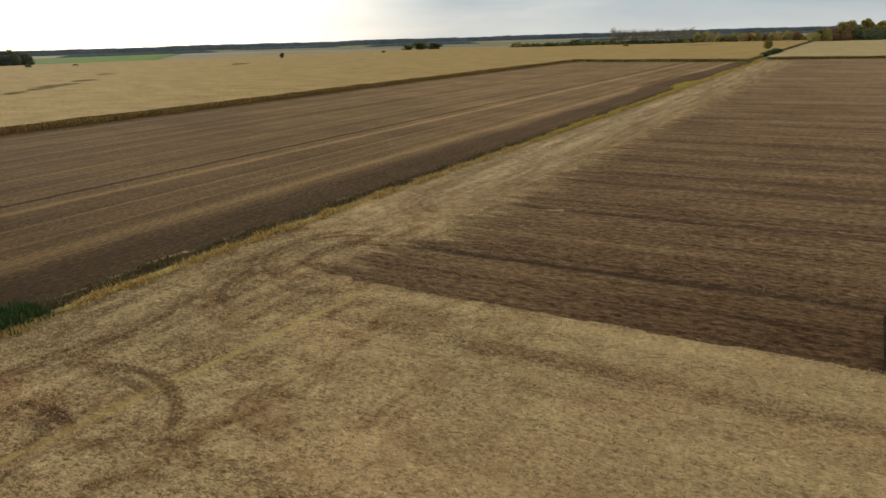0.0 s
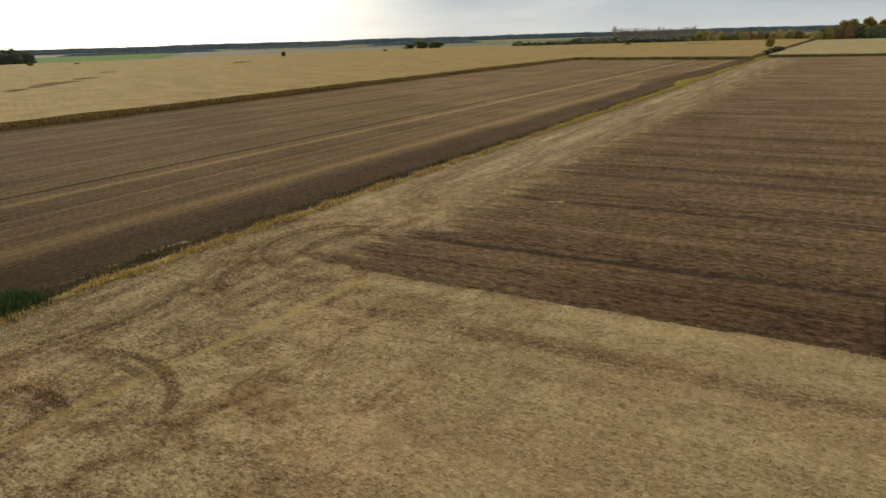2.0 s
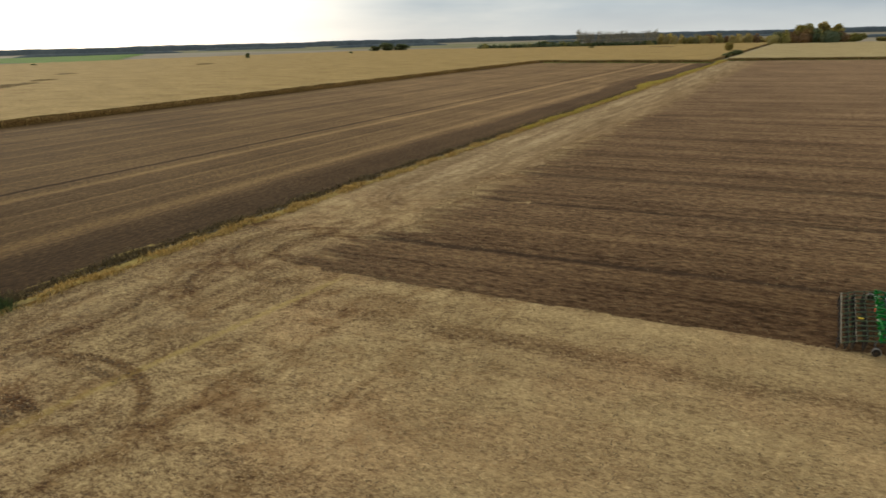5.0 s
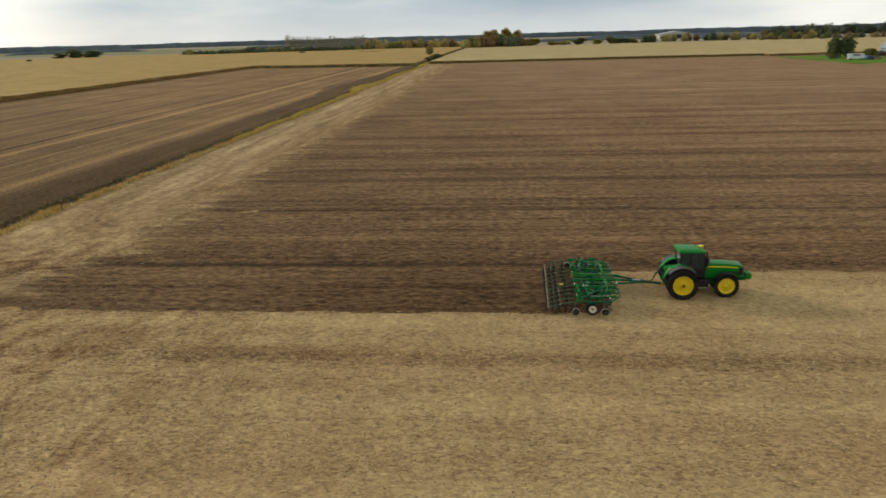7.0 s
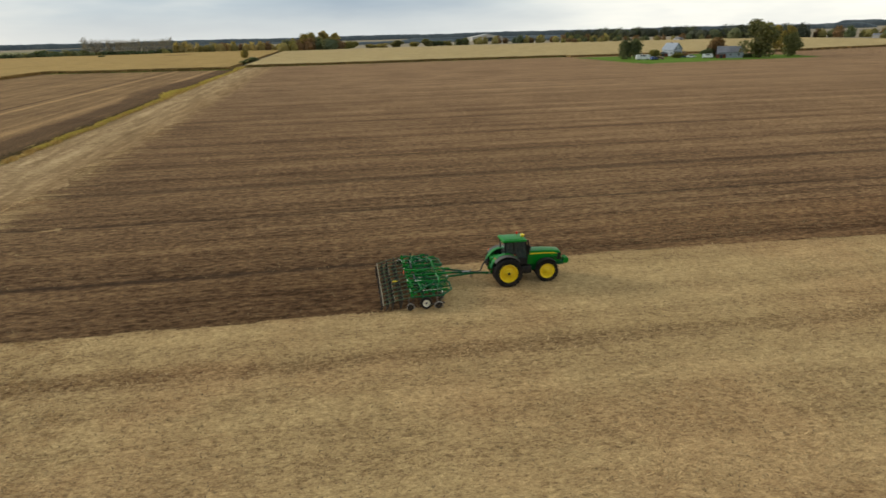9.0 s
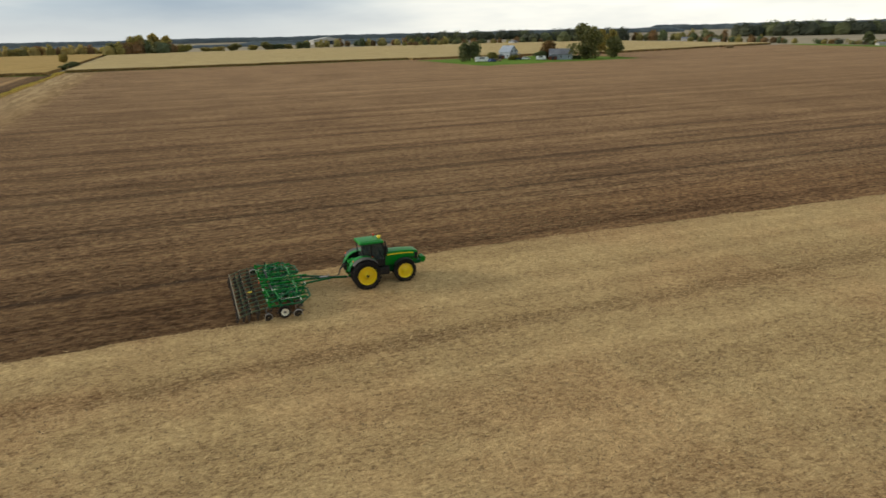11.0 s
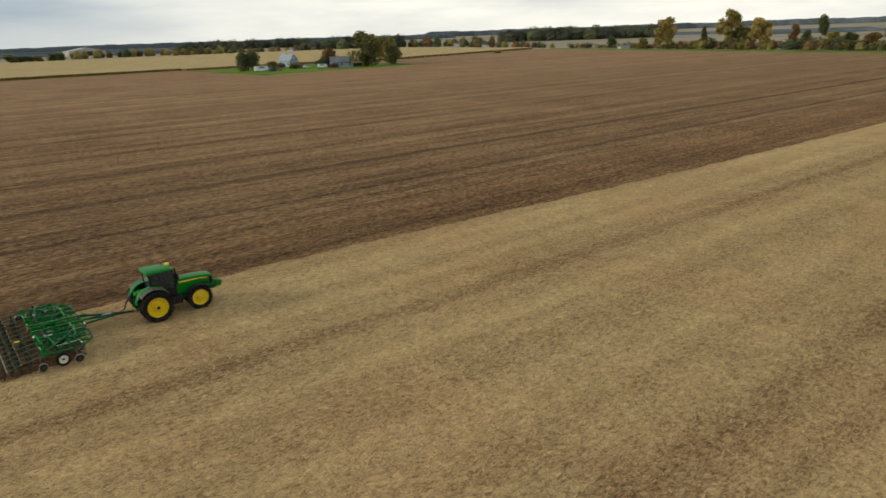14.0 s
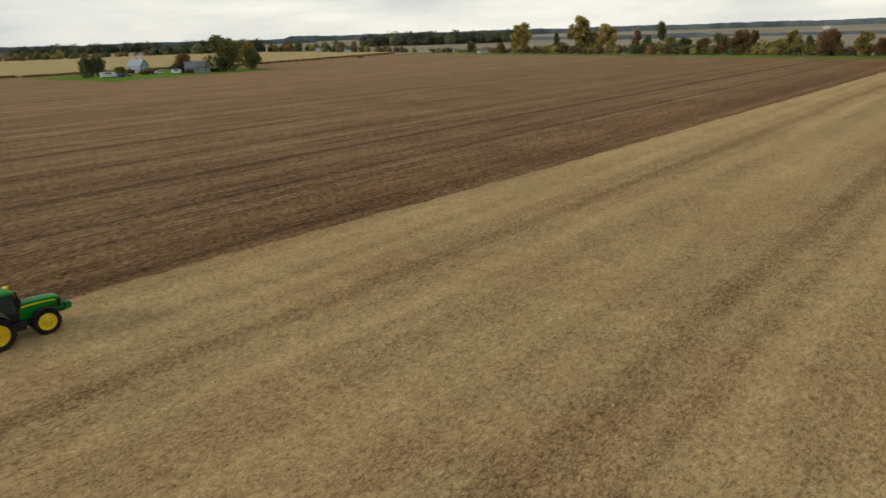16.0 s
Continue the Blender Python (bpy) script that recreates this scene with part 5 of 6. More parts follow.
        part("rear_side_window", bm, GLASS, cab, "tinted rear side window")
    for bx, tx, zb, nm in ((1.1, 0.99, 1.72, "windscreen"), (-0.45, -0.53, 1.96, "rear_window")):
        bm = bmesh.new()
        for dx in (0, 0.012):
            vs = [bm.verts.new(p) for p in ((bx + dx, -0.73, zb), (bx + dx, 0.73, zb), (tx + dx, 0.73, 2.88), (tx + dx, -0.73, 2.88))]
            bm.faces.new(vs)
        part(nm, bm, GLASS, cab, "tinted cab glass")
    bm = bmesh.new()
    box(bm, (0.18, 0, 2.96), (1.94, 1.74, 0.15), 0.06, None, 0.96)
    box(bm, (0.16, 0, 3.04), (1.6, 1.4, 0.06), 0.025, None, 0.94)
    roof = part("roof", bm, GREEN, t, "flat green cab roof", True)
    bm = bmesh.new()
    box(bm, (0.25, 0, 2.88), (1.72, 1.6, 0.06), 0.02)
    part("roof_trim", bm, BLACK, roof, "black roof underside")
    for s in (-1, 1):
        for fx in (1.13, -0.72):
            bm = bmesh.new()
            box(bm, (fx, s * 0.6, 2.93), (0.06, 0.22, 0.1), 0.02)
            part("work_light", bm, GREY, roof, "grey work light")
    bm = bmesh.new()
    bmesh.ops.create_uvsphere(bm, u_segments=16, v_segments=8, radius=0.16, matrix=Matrix.Translation((0.98, 0, 3.15)) @ Matrix.Diagonal((1, 1.1, 0.6, 1)))
    rod(bm, (0.98, 0, 3.02), (0.98, 0, 3.13), 0.11)
    part("receiver_dome", bm, YELLOW, roof, "yellow receiver dome", True)
    bm = bmesh.new()
    rod(bm, (0.72, 0.62, 3.02), (0.72, 0.62, 3.24), 0.07, 12)
    part("beacon", bm, RED, roof, "red warning beacon", True)
    bm = bmesh.new()
    box(bm, (-0.05, 0, 1.95), (0.5, 0.5, 0.14), 0.04)
    box(bm, (-0.3, 0, 2.3), (0.14, 0.5, 0.65), 0.05)
    part("seat", bm, BLACK, cab, "black cab seat")
    bm = bmesh.new()
    rod(bm, (0.75, 0, 1.7), (0.5, 0, 2.15), 0.04)
    lathe_bm = [(0.2 * math.cos(6.2832 * k / 16), 0.2 * math.sin(6.2832 * k / 16)) for k in range(17)]
    for (a1, b1), (a2, b2) in zip(lathe_bm, lathe_bm[1:]):
        rod(bm, (0.5 + a1 * 0.4, b1, 2.15 + a1 * 0.85), (0.5 + a2 * 0.4, b2, 2.15 + a2 * 0.85), 0.02, 6)
    part("steering_wheel", bm, BLACK, cab)
    for o in (cab, roof):
        o.matrix_basis = pose(0.42, 0, 0)
    roof.matrix_basis = pose(0.45, 0, 0) @ Matrix.Diagonal((0.9, 0.95, 1, 1))
    # fenders over the rear tyres, with flares
    for s in (-1, 1):
        for mat_, nm, lab, r0, y0, y1, a0, a1 in ((GREEN, "fender", "curved green rear fender", 1.11, 0.56, 0.98, 45, 150), (GREY, "fender_flare", "dusty dark fender extension over the tyres", 1.09, 0.98, 1.46, 40, 142), (DEEP, "fender_tail", "dark green fender end", 1.12, 0.6, 1.05, 150, 170)):
            bm = bmesh.new()
            rows = []
            for k in range(11):
                a = radians(a0 + (a1 - a0) * k / 10)
                rows.append([bm.verts.new((r * math.cos(a), s * yy, 1.0 + r * math.sin(a))) for r, yy in ((r0, y0), (r0 + 0.02, (y0 + y1) / 2), (r0, y1), (r0 - 0.05, y1), (r0 - 0.04, y0))])
            for p, q in zip(rows, rows[1:]):
                for k in range(5):
                    bm.faces.new((p[k], p[k - 1], q[k - 1], q[k]))
            bm.faces.new(rows[0])
            bm.faces.new(list(reversed(rows[-1])))
            part(nm, bm, mat_, t, lab, True)
        bm = bmesh.new()
        box(bm, (-0.84, s * 1.12, 1.92), (0.06, 0.12, 0.08), 0.02)
        part("tail_light", bm, ORANGE, t, "orange tail light")
        bm = bmesh.new()
        box(bm, (0.52, s * 1.2, 2.1), (0.08, 0.06, 0.06), 0.02)
        part("marker_light", bm, RED, t, "red marker light on the fender")
        bm = bmesh.new()
        r0 = 0.87
        rows = []
        for k in range(8):
            a = radians(35 + 110 * k / 7)
            rows.append([bm.verts.new((2.84 + r * math.cos(a), s * yy, 0.78 + r * math.sin(a))) for r, yy in ((r0, 0.72), (r0, 1.2), (r0 - 0.03, 1.2), (r0 - 0.03, 0.72))])
        for p, q in zip(rows, rows[1:]):
            for k in range(4):
                bm.faces.new((p[k], p[k - 1], q[k - 1], q[k]))
        bm.faces.new(rows[0])
        bm.faces.new(list(reversed(rows[-1])))
        part("front_fender", bm, BLACK, t, "black front fender")
        bm = bmesh.new()
        rod(bm, (1.47, s * 0.78, 2.55), (1.6, s * 1.06, 2.6), 0.018, 6)
        box(bm, (1.6, s * 1.1, 2.48), (0.05, 0.2, 0.34), 0.02)
        part("mirror", bm, BLACK, t, "black side mirror")
    # exhaust, tank, steps
    bm = bmesh.new()
    rod(bm, (1.62, -0.6, 1.9), (1.62, -0.6, 2.6), 0.1, 14)
    rod(bm, (1.62, -0.6, 2.6), (1.58, -0.6, 2.95), 0.055, 12)
    part("exhaust", bm, BLACK, t, "black exhaust stack beside the cab", True)
    bm = bmesh.new()
    box(bm, (1.3, -0.62, 0.86), (1.0, 0.5, 0.56), 0.1)
    part("fuel_tank", bm, BLACK, t, "black fuel tank", True)
    bm = bmesh.new()
    for k in range(4):
        box(bm, (1.25, 0.72 + 0.03 * k, 0.5 + 0.26 * k), (0.45, 0.22, 0.04), 0.01)
    beam(bm, (1.02, 0.78, 0.45), (1.02, 0.86, 1.4), 0.04)
    beam(bm, (1.48, 0.78, 0.45), (1.48, 0.86, 1.4), 0.04)
    part("steps", bm, BLACK, t, "black access steps")
    # rear lift
    for s in (-1, 1):
        bm = bmesh.new()
        beam(bm, (-0.3, s * 0.42, 0.7), (-1.05, s * 0.46, 0.78), 0.1, 0.14)
        beam(bm, (-0.25, s * 0.36, 1.5), (-0.85, s * 0.44, 1.62), 0.12, 0.16)
        beam(bm, (-0.85, s * 0.44, 1.62), (-0.9, s * 0.46, 0.8), 0.07)
        part("lift_arm", bm, GREEN, t, "green rear lift arms", False)
    bm = bmesh.new()
    box(bm, (-0.42, 0, 1.45), (0.5, 0.8, 0.6), 0.08)
    box(bm, (-0.75, 0.1, 1.5), (0.3, 0.5, 0.3), 0.05)
    part("lift_housing", bm, GREEN, t, "green rear lift housing", True)
    bm = bmesh.new()
    beam(bm, (-0.2, 0, 0.52), (-1.25, 0, 0.52), 0.12, 0.08)
    part("drawbar", bm, BLACK, t)
    for k in range(4):
        bm = bmesh.new()
        pts = [Vector((-0.72, 0.16 - 0.1 * k, 1.45)), Vector((-1.2, 0.2 - 0.12 * k, 1.5)), Vector((-1.5, 0.14 - 0.08 * k, 1.15)), Vector((-1.62, 0.06 - 0.04 * k, 0.8)), Vector((-1.9, 0.02, 0.68))]
        for a, b in zip(pts, pts[1:]):
            rod(bm, a, b, 0.022, 6)
        part("hydraulic_hose", bm, BLACK, t, "black hydraulic hose")
    t.matrix_basis = pose(x, y, 0.02, 0, 0, heading) @ Matrix.Diagonal((0.965, 0.965, 0.965, 1))
    return t


# ---------------------------------------------------------------- the field cultivator (x ahead, origin at the middle of its rear bar)
def build_cultivator(x, y, heading):
    c = tagged(new("field_cultivator"), "wide green folding field cultivator working behind the tractor", "cultivator")
    Z = 0.86
    half = 4.75

    def tube(name, a, b, w=0.11, h=None, material=DEEP, label=""):
        bm = bmesh.new()
        beam(bm, a, b, w, h)
        return part(name, bm, material, c, label)

    # three sections of the frame: the middle and two wings, front corners of the wings cut back
    for fx, lim in ((2.55, half), (3.25, half), (3.95, half - 0.1), (4.6, half - 0.35)):
        tube("cross_tube", (fx, -1.75, Z), (fx, 1.75, Z), 0.1)
        for s in (-1, 1):
            tube("wing_tube", (fx, s * 1.95, Z), (fx, s * lim, Z), 0.1)
    tube("front_tube", (5.25, -1.3, Z), (5.25, 1.3, Z), 0.12)
    for s in (-1, 1):
        tube("wing_front_tube", (5.25, s * 2.0, Z), (5.2, s * 3.5, Z), 0.1)
        tube("corner_tube", (5.2, s * 3.5, Z), (4.6, s * 4.4, Z), 0.1)
        for yy, x1 in ((0.3, 5.3), (1.1, 5.3), (1.7, 5.2), (2.0, 5.3), (2.9, 5.25), (3.7, 5.1), (4.6, 4.62)):
            tube("long_tube", (2.5, s * yy, Z + 0.03), (x1, s * yy, Z + 0.03), 0.08, 0.11)
        tube("brace", (2.6, s * 2.0, Z + 0.12), (4.6, s * 3.6, Z + 0.12), 0.06)
        tube("brace", (4.9, s * 2.1, Z + 0.16), (3.3, s * 4.3, Z + 0.16), 0.09)
        tube("brace", (2.7, s * 4.4, Z + 0.3), (4.4, s * 2.3, Z + 0.42), 0.08)
        tube("brace", (2.7, s * 0.4, Z + 0.2), (5.1, s * 1.5, Z + 0.2), 0.09)
        # light struts and stays standing over the wings
        for fx, yy, gx, gy, h in ((2.7, 2.3, 3.4, 2.8, 0.3), (3.5, 2.2, 4.3, 3.2, 0.34), (2.9, 3.3, 3.9, 4.2, 0.26), (4.2, 3.4, 4.9, 2.6, 0.3), (3.3, 0.9, 4.1, 1.6, 0.4), (4.3, 0.8, 5.0, 1.4, 0.36)):
            tube("stay", (fx, s * yy, Z + 0.05), (gx, s * gy, Z + h), 0.05)
            tube("stay", (gx, s * gy, Z + h), (gx + 0.15, s * gy, Z), 0.05)
        for fx, yy in ((2.9, 2.5), (3.6, 3.0), (4.3, 2.5), (3.3, 3.9), (4.0, 1.3)):
            bm = bmesh.new()
            box(bm, (fx, s * yy, Z + 0.14), (0.2, 0.16, 0.16), 0.03)
            rod(bm, (fx, s * yy, Z + 0.1), (fx + 0.3, s * (yy + 0.2), Z + 0.28), 0.03, 6)
            part("valve_block", bm, BLACK, c, "black hydraulic valve block")
        tube("hinge_tube", (2.6, s * 1.86, Z + 0.22), (5.1, s * 1.86, Z + 0.22), 0.07, 0.11, GREEN)
    # raised middle: two heavy rails to the tongue
    for s in (-1, 1):
        tube("main_rail", (2.5, s * 0.62, Z + 0.3), (5.6, s * 0.5, Z + 0.26), 0.12, 0.16, GREEN, "heavy green main rail")
        tube("tongue_rail", (5.2, s * 0.95, Z + 0.04), (7.0, s * 0.1, 0.72), 0.12, 0.16)
    tube("tongue", (5.3, 0, Z + 0.05), (8.0, 0, 0.6), 0.14, 0.18, DEEP, "long green tongue")
    tube("hitch", (7.7, 0, 0.62), (8.15, 0, 0.56), 0.09, 0.08, STEEL, "steel hitch clevis")
    tube("tongue_jack", (6.9, 0.16, 0.35), (6.9, 0.16, 1.0), 0.07, 0.07, STEEL)
    bm = bmesh.new()
    box(bm, (6.55, 0, 0.86), (0.5, 0.2, 0.1), 0.03)
    part("hose_holder", bm, STEEL, c, "pale hose holder on the tongue")
    # fold cylinders: pale barrels lying over the wings
    for s in (-1, 1):
        for fx in (3.0, 4.5):
            bm = bmesh.new()
            rod(bm, (fx, s * 0.7, Z + 0.42), (fx, s * 1.9, Z + 0.55), 0.05, 10)
            cyl = part("fold_cylinder", bm, GREEN if fx > 4 else BLACK, c, "hydraulic fold cylinder")
            bm = bmesh.new()
            rod(bm, (fx, s * 1.9, Z + 0.55), (fx, s * 2.5, Z + 0.5), 0.02, 8)
            part("piston_rod", bm, STEEL, cyl, "bright piston rod")
        bm = bmesh.new()
        rod(bm, (3.2, s * 3.2, Z + 0.36), (4.6, s * 3.0, Z + 0.34), 0.03, 8)
        part("lift_strut", bm, DEEP, c, "green depth control rod")
        for fx, yy in ((2.55, 1.9), (4.6, 1.9), (2.55, 4.2), (4.0, 3.6)):
            tube("upright", (fx, s * yy, Z), (fx, s * yy, Z + 0.62 if yy < 3 else Z + 0.42), 0.08, 0.12, GREEN)
        tube("fold_arm", (2.55, s * 1.9, Z + 0.6), (2.7, s * 3.2, Z + 0.3), 0.07, 0.1, GREEN)
        tube("fold_arm", (4.6, s * 1.9, Z + 0.6), (4.4, s * 3.2, Z + 0.3), 0.07, 0.1, GREEN)
        tube("stop_post", (3.3, s * 4.3, Z), (3.2, s * 4.3, Z + 0.55), 0.07, 0.1, BLACK)
        tube("stop_rod", (3.2, s * 4.3, Z + 0.5), (4.5, s * 4.1, Z + 0.42), 0.022, 0.022, CREAM if s < 0 else DEEP, "thin adjusting rod")
    # transport and gauge wheels
    for s in (-1, 1):
        for yy in (0.95, 1.35):
            wheel("transport_wheel", c, (3.6, s * yy, 0.4), 0.41, 0.26, 0.22, CREAM, s, 0, 0.05, "cream steel rim", 0.06)
        wheel("wing_wheel", c, (3.42, s * 4.72, 0.36), 0.37, 0.26, 0.23, CREAM, s, 0, 0.05, "cream steel rim", 0.06)
        bm = bmesh.new()
        beam(bm, (3.42, s * 4.5, 0.36), (3.0, s * 4.45, Z), 0.07)
        beam(bm, (3.42, s * 4.5, 0.36), (3.8, s * 4.45, Z), 0.06)
        part("wheel_arm", bm, DEEP, c)
        for fx in (2.36, 4.2):
            bm = bmesh.new()
            lathe(bm, [(0.05, -0.04), (0.12, -0.045), (0.2, -0.02), (0.23, 0.03), (0.235, 0.035), (0.23, 0.04), (0.2, -0.01), (0.12, -0.03), (0.05, -0.02)], 28)
            d = part("end_disc", bm, BLACK, c, "round dull steel end disc", True)
            d.matrix_basis = pose(fx, s * 4.95, 0.24, 0, 0, -12 * s)
            bm = bmesh.new()
            beam(bm, (fx, s * 4.9, 0.24), (fx - 0.12, s * 4.8, 0.7), 0.05)
            beam(bm, (fx - 0.12, s * 4.8, 0.7), (fx, s * 4.6, Z), 0.05)
            part("disc_arm", bm, GREY, c)
            bm = bmesh.new()
            rows = []
            for k in range(9):
                a = radians(-30 + 240 * k / 8)
                rows.append([bm.verts.new((fx + q * math.cos(a), s * yy, 0.24 + q * math.sin(a))) for q, yy in ((0.29, 4.9), (0.29, 5.02), (0.245, 5.02), (0.245, 4.9))])
            for p, q in zip(rows, rows[1:]):
                for k in range(4):
                    bm.faces.new((p[k], p[k - 1], q[k - 1], q[k]))
            part("disc_guard", bm, STEEL, c, "bright curved guard over the disc", True)
    # shanks with sweeps, staggered over four ranks
    def shank_mesh():
        bm = bmesh.new()
        path = [(0, 0, Z - 0.04), (0.16, 0, Z - 0.16), (0.1, 0, 0.48), (-0.16, 0, 0.3), (-0.2, 0, 0.12), (-0.02, 0, -0.03)]
        for a, b in zip(path, path[1:]):
            beam(bm, a, b, 0.045, 0.028)
        prism(bm, [(-0.02, -0.02), (0.16, -0.06), (-0.06, -0.08)], -0.1, 0.1)
        return bm

    def clamp_mesh():
        """The bracket that holds a shank on its tube, with the trip spring lying behind it."""
        bm = bmesh.new()
        box(bm, (0.0, 0, Z + 0.05), (0.2, 0.1, 0.16), 0.02)
        beam(bm, (0.06, 0, Z + 0.1), (0.34, 0, Z + 0.2), 0.05, 0.07)
        rod(bm, (-0.06, 0, Z + 0.13), (0.3, 0, Z + 0.26), 0.035, 8)
        beam(bm, (0.3, 0, Z + 0.26), (0.34, 0, Z + 0.02), 0.045)
        return bm

    # white reflector strips on the tubes
    for fx, yy, turn in ((2.52, -1.2, 0), (2.52, 1.4, 0), (2.52, -3.4, 0), (2.52, 3.2, 0), (4.3, -2.95, 90), (3.9, 2.95, 90), (5.28, 0.9, 0), (5.28, -0.9, 0), (4.55, -4.0, 0), (3.2, -1.86, 90)):
        bm = bmesh.new()
        box(bm, (fx, yy, Z + 0.1 if turn == 0 else Z + 0.3), (0.06, 0.36, 0.05) if turn == 0 else (0.4, 0.06, 0.04), 0.01)
        part("reflector", bm, CREAM, c, "small white reflector strip")
    # gauge links and drive rods crossing over the wings
    for s in (-1, 1):
        for (ax, ay, az), (bx, by, bz), mat_ in (((2.7, 2.2, 0.34), (4.9, 2.45, 0.3), DEEP), ((2.75, 3.05, 0.28), (4.9, 3.2, 0.26), DEEP), ((2.7, 4.1, 0.24), (4.5, 3.95, 0.24), DEEP), ((3.0, 0.15, 0.5), (4.9, 0.2, 0.42), GREEN),
                                                 ((3.1, 2.1, 0.45), (3.3, 4.3, 0.3), GREEN), ((4.2, 2.0, 0.45), (4.35, 4.0, 0.28), DEEP), ((2.6, 1.0, 0.4), (3.4, 1.9, 0.42), DEEP), ((4.9, 1.0, 0.36), (4.2, 1.9, 0.42), DEEP)):
            tube("link_rod", (ax, s * ay, Z + az), (bx, s * by, Z + bz), 0.05, 0.06, mat_)
    first = None
    for rank, fx in enumerate((2.55, 3.25, 3.95, 4.6)):
        for k in range(10):
            yy = -4.4 + 0.94 * k + 0.235 * rank
            if fx > 4.5 and abs(yy) > 4.3:
                continue
            if first is None:
                first = part("shank", shank_mesh(), BLACK, c, "curved spring steel shank")
                first.matrix_basis = pose(fx, yy, 0)
                clamp = part("trip_clamp", clamp_mesh(), GREEN, first, "green trip clamp with its spring")
            else:
                again(first, pose(fx, yy, 0))
    # rear harrow: two long bars on trailing arms, with spring teeth
    arm = None
    for k in range(12):
        yy = -4.55 + 0.828 * k
        if arm is None:
            bm = bmesh.new()
            beam(bm, (2.55, 0, Z), (1.15, 0, 0.66), 0.06, 0.08)
            beam(bm, (1.2, 0, 0.64), (0.05, 0, 0.38), 0.05, 0.06)
            arm = part("harrow_arm", bm, OLIVE, c, "dusty green harrow arm")
            arm.matrix_basis = pose(0, yy, 0)
        else:
            again(arm, pose(0, yy, 0))
    bars = []
    for fx, z, mat_, lab in ((1.2, 0.68, RUSTY, "worn tan harrow bar"), (1.85, 0.8, OLIVE, "green harrow bar"), (0.0, 0.4, RUSTY, "worn tan rear harrow bar"), (0.6, 0.5, OLIVE, "green harrow bar")):
        for a, b in ((-4.72, -1.75), (-1.7, 1.7), (1.75, 4.72)):
            bar = tube("harrow_bar", (fx, a, z), (fx, b, z), 0.065 if fx > 1 else 0.055, None, mat_, lab)
            bars.append((bar, fx, a, b, z))
    bm = bmesh.new()
    v = [bm.verts.new(p) for p in ((2.36, -0.24, 1.12), (2.36, 0.24, 1.12), (2.36, 0.08, 1.48), (2.36, -0.08, 1.48))]
    w = [bm.verts.new((p.co.x - 0.02, p.co.y, p.co.z)) for p in v]
    bm.faces.new(v)
    bm.faces.new(list(reversed(w)))
    for k in range(4):
        bm.faces.new((v[k], w[k], w[k - 1], v[k - 1]))
    part("warning_triangle", bm, ORANGE, c, "orange slow-vehicle triangle plate")
    tube("triangle_post", (2.42, 0, Z), (2.42, 0, 1.25), 0.05, 0.05)
    bm = bmesh.new()
    box(bm, (1.5, -1.0, 0.82), (0.35, 0.12, 0.08), 0.02)
    part("tool_holder", bm, YELLOW, c, "yellow hose marker on the harrow")
    for s in (-0.4, 0.35, 0.1):
        bm = bmesh.new()
        pts = [Vector((7.6, s * 0.2, 0.7)), Vector((6.3, s * 0.5, 0.92)), Vector((5.2, s, 1.15)), Vector((4.2, s * 1.2, 1.3)), Vector((3.2, s * 2.5, 1.35))]
        for a, b in zip(pts, pts[1:]):
            rod(bm, a, b, 0.02, 6)
        part("hose", bm, BLACK, c, "black hydraulic hose")
    # true proportions along and across the machine
    old, now = (-1, 0, 0.6, 1.2, 1.85, 2.55, 5.25, 8.15), (-1, 0, 0.36, 0.68, 1.2, 1.75, 4.35, 7.45)
    high, flat_z = (-1, 0, 0.4, 0.86, 1.7), (-1, 0, 0.38, 0.74, 1.24)
    squat = set()
    for o in c.children_recursive:
        if abs(o.matrix_basis.translation.z) < 1e-6 and (o.parent == c or abs(o.parent.matrix_basis.translation.z) < 1e-6) and o.data.name not in squat:
            squat.add(o.data.name)
            for v in o.data.vertices:
                v.co.z = float(np.interp(v.co.z, high, flat_z))
    seen = set()
    for o in c.children_recursive:
        moved = o.matrix_basis.translation.length > 1e-6
        if moved and o.parent == c:
            o.matrix_basis.translation.x = float(np.interp(o.matrix_basis.translation.x, old, now)) if o.name.split(".")[0] != "harrow_arm" else 0
            o.matrix_basis.translation.y *= 0.89
        flat = not moved and (o.parent == c or o.parent.matrix_basis.translation.length < 1e-6)
        if (flat or o.name.split(".")[0] == "harrow_arm") and o.data.name not in seen:
            seen.add(o.data.name)
            for v in o.data.vertices:
                v.co.x, v.co.y = float(np.interp(v.co.x, old, now)), v.co.y * (0.89 if flat else 1)
    # spring teeth hanging from the harrow bars
    teeth = {}
    for bar, fx, a, b, z in bars:
        px = float(np.interp(fx, old, now))
        for k in range(int((b - a) / 0.19)):
            yy = (a + 0.1 + 0.19 * k) * 0.89
            if fx not in teeth:
                bm = bmesh.new()
                beam(bm, (px, 0, z), (px - 0.07, 0, z * 0.45), 0.026)
                beam(bm, (px - 0.07, 0, z * 0.45), (px - 0.2, 0, -0.02), 0.026)
                teeth[fx] = part("spring_tooth", bm, BLACK, bar, "thin spring tooth")
                teeth[fx].matrix_basis = pose(0, yy, 0)
            else:
                again(teeth[fx], pose(0, yy, 0), bar)
    c.matrix_basis = pose(x, y, 0.05, 0, 0, heading)
    return c


build_tractor(11.48, 42.85, -1.2)
build_cultivator(3.12, 42.95, -1.3)


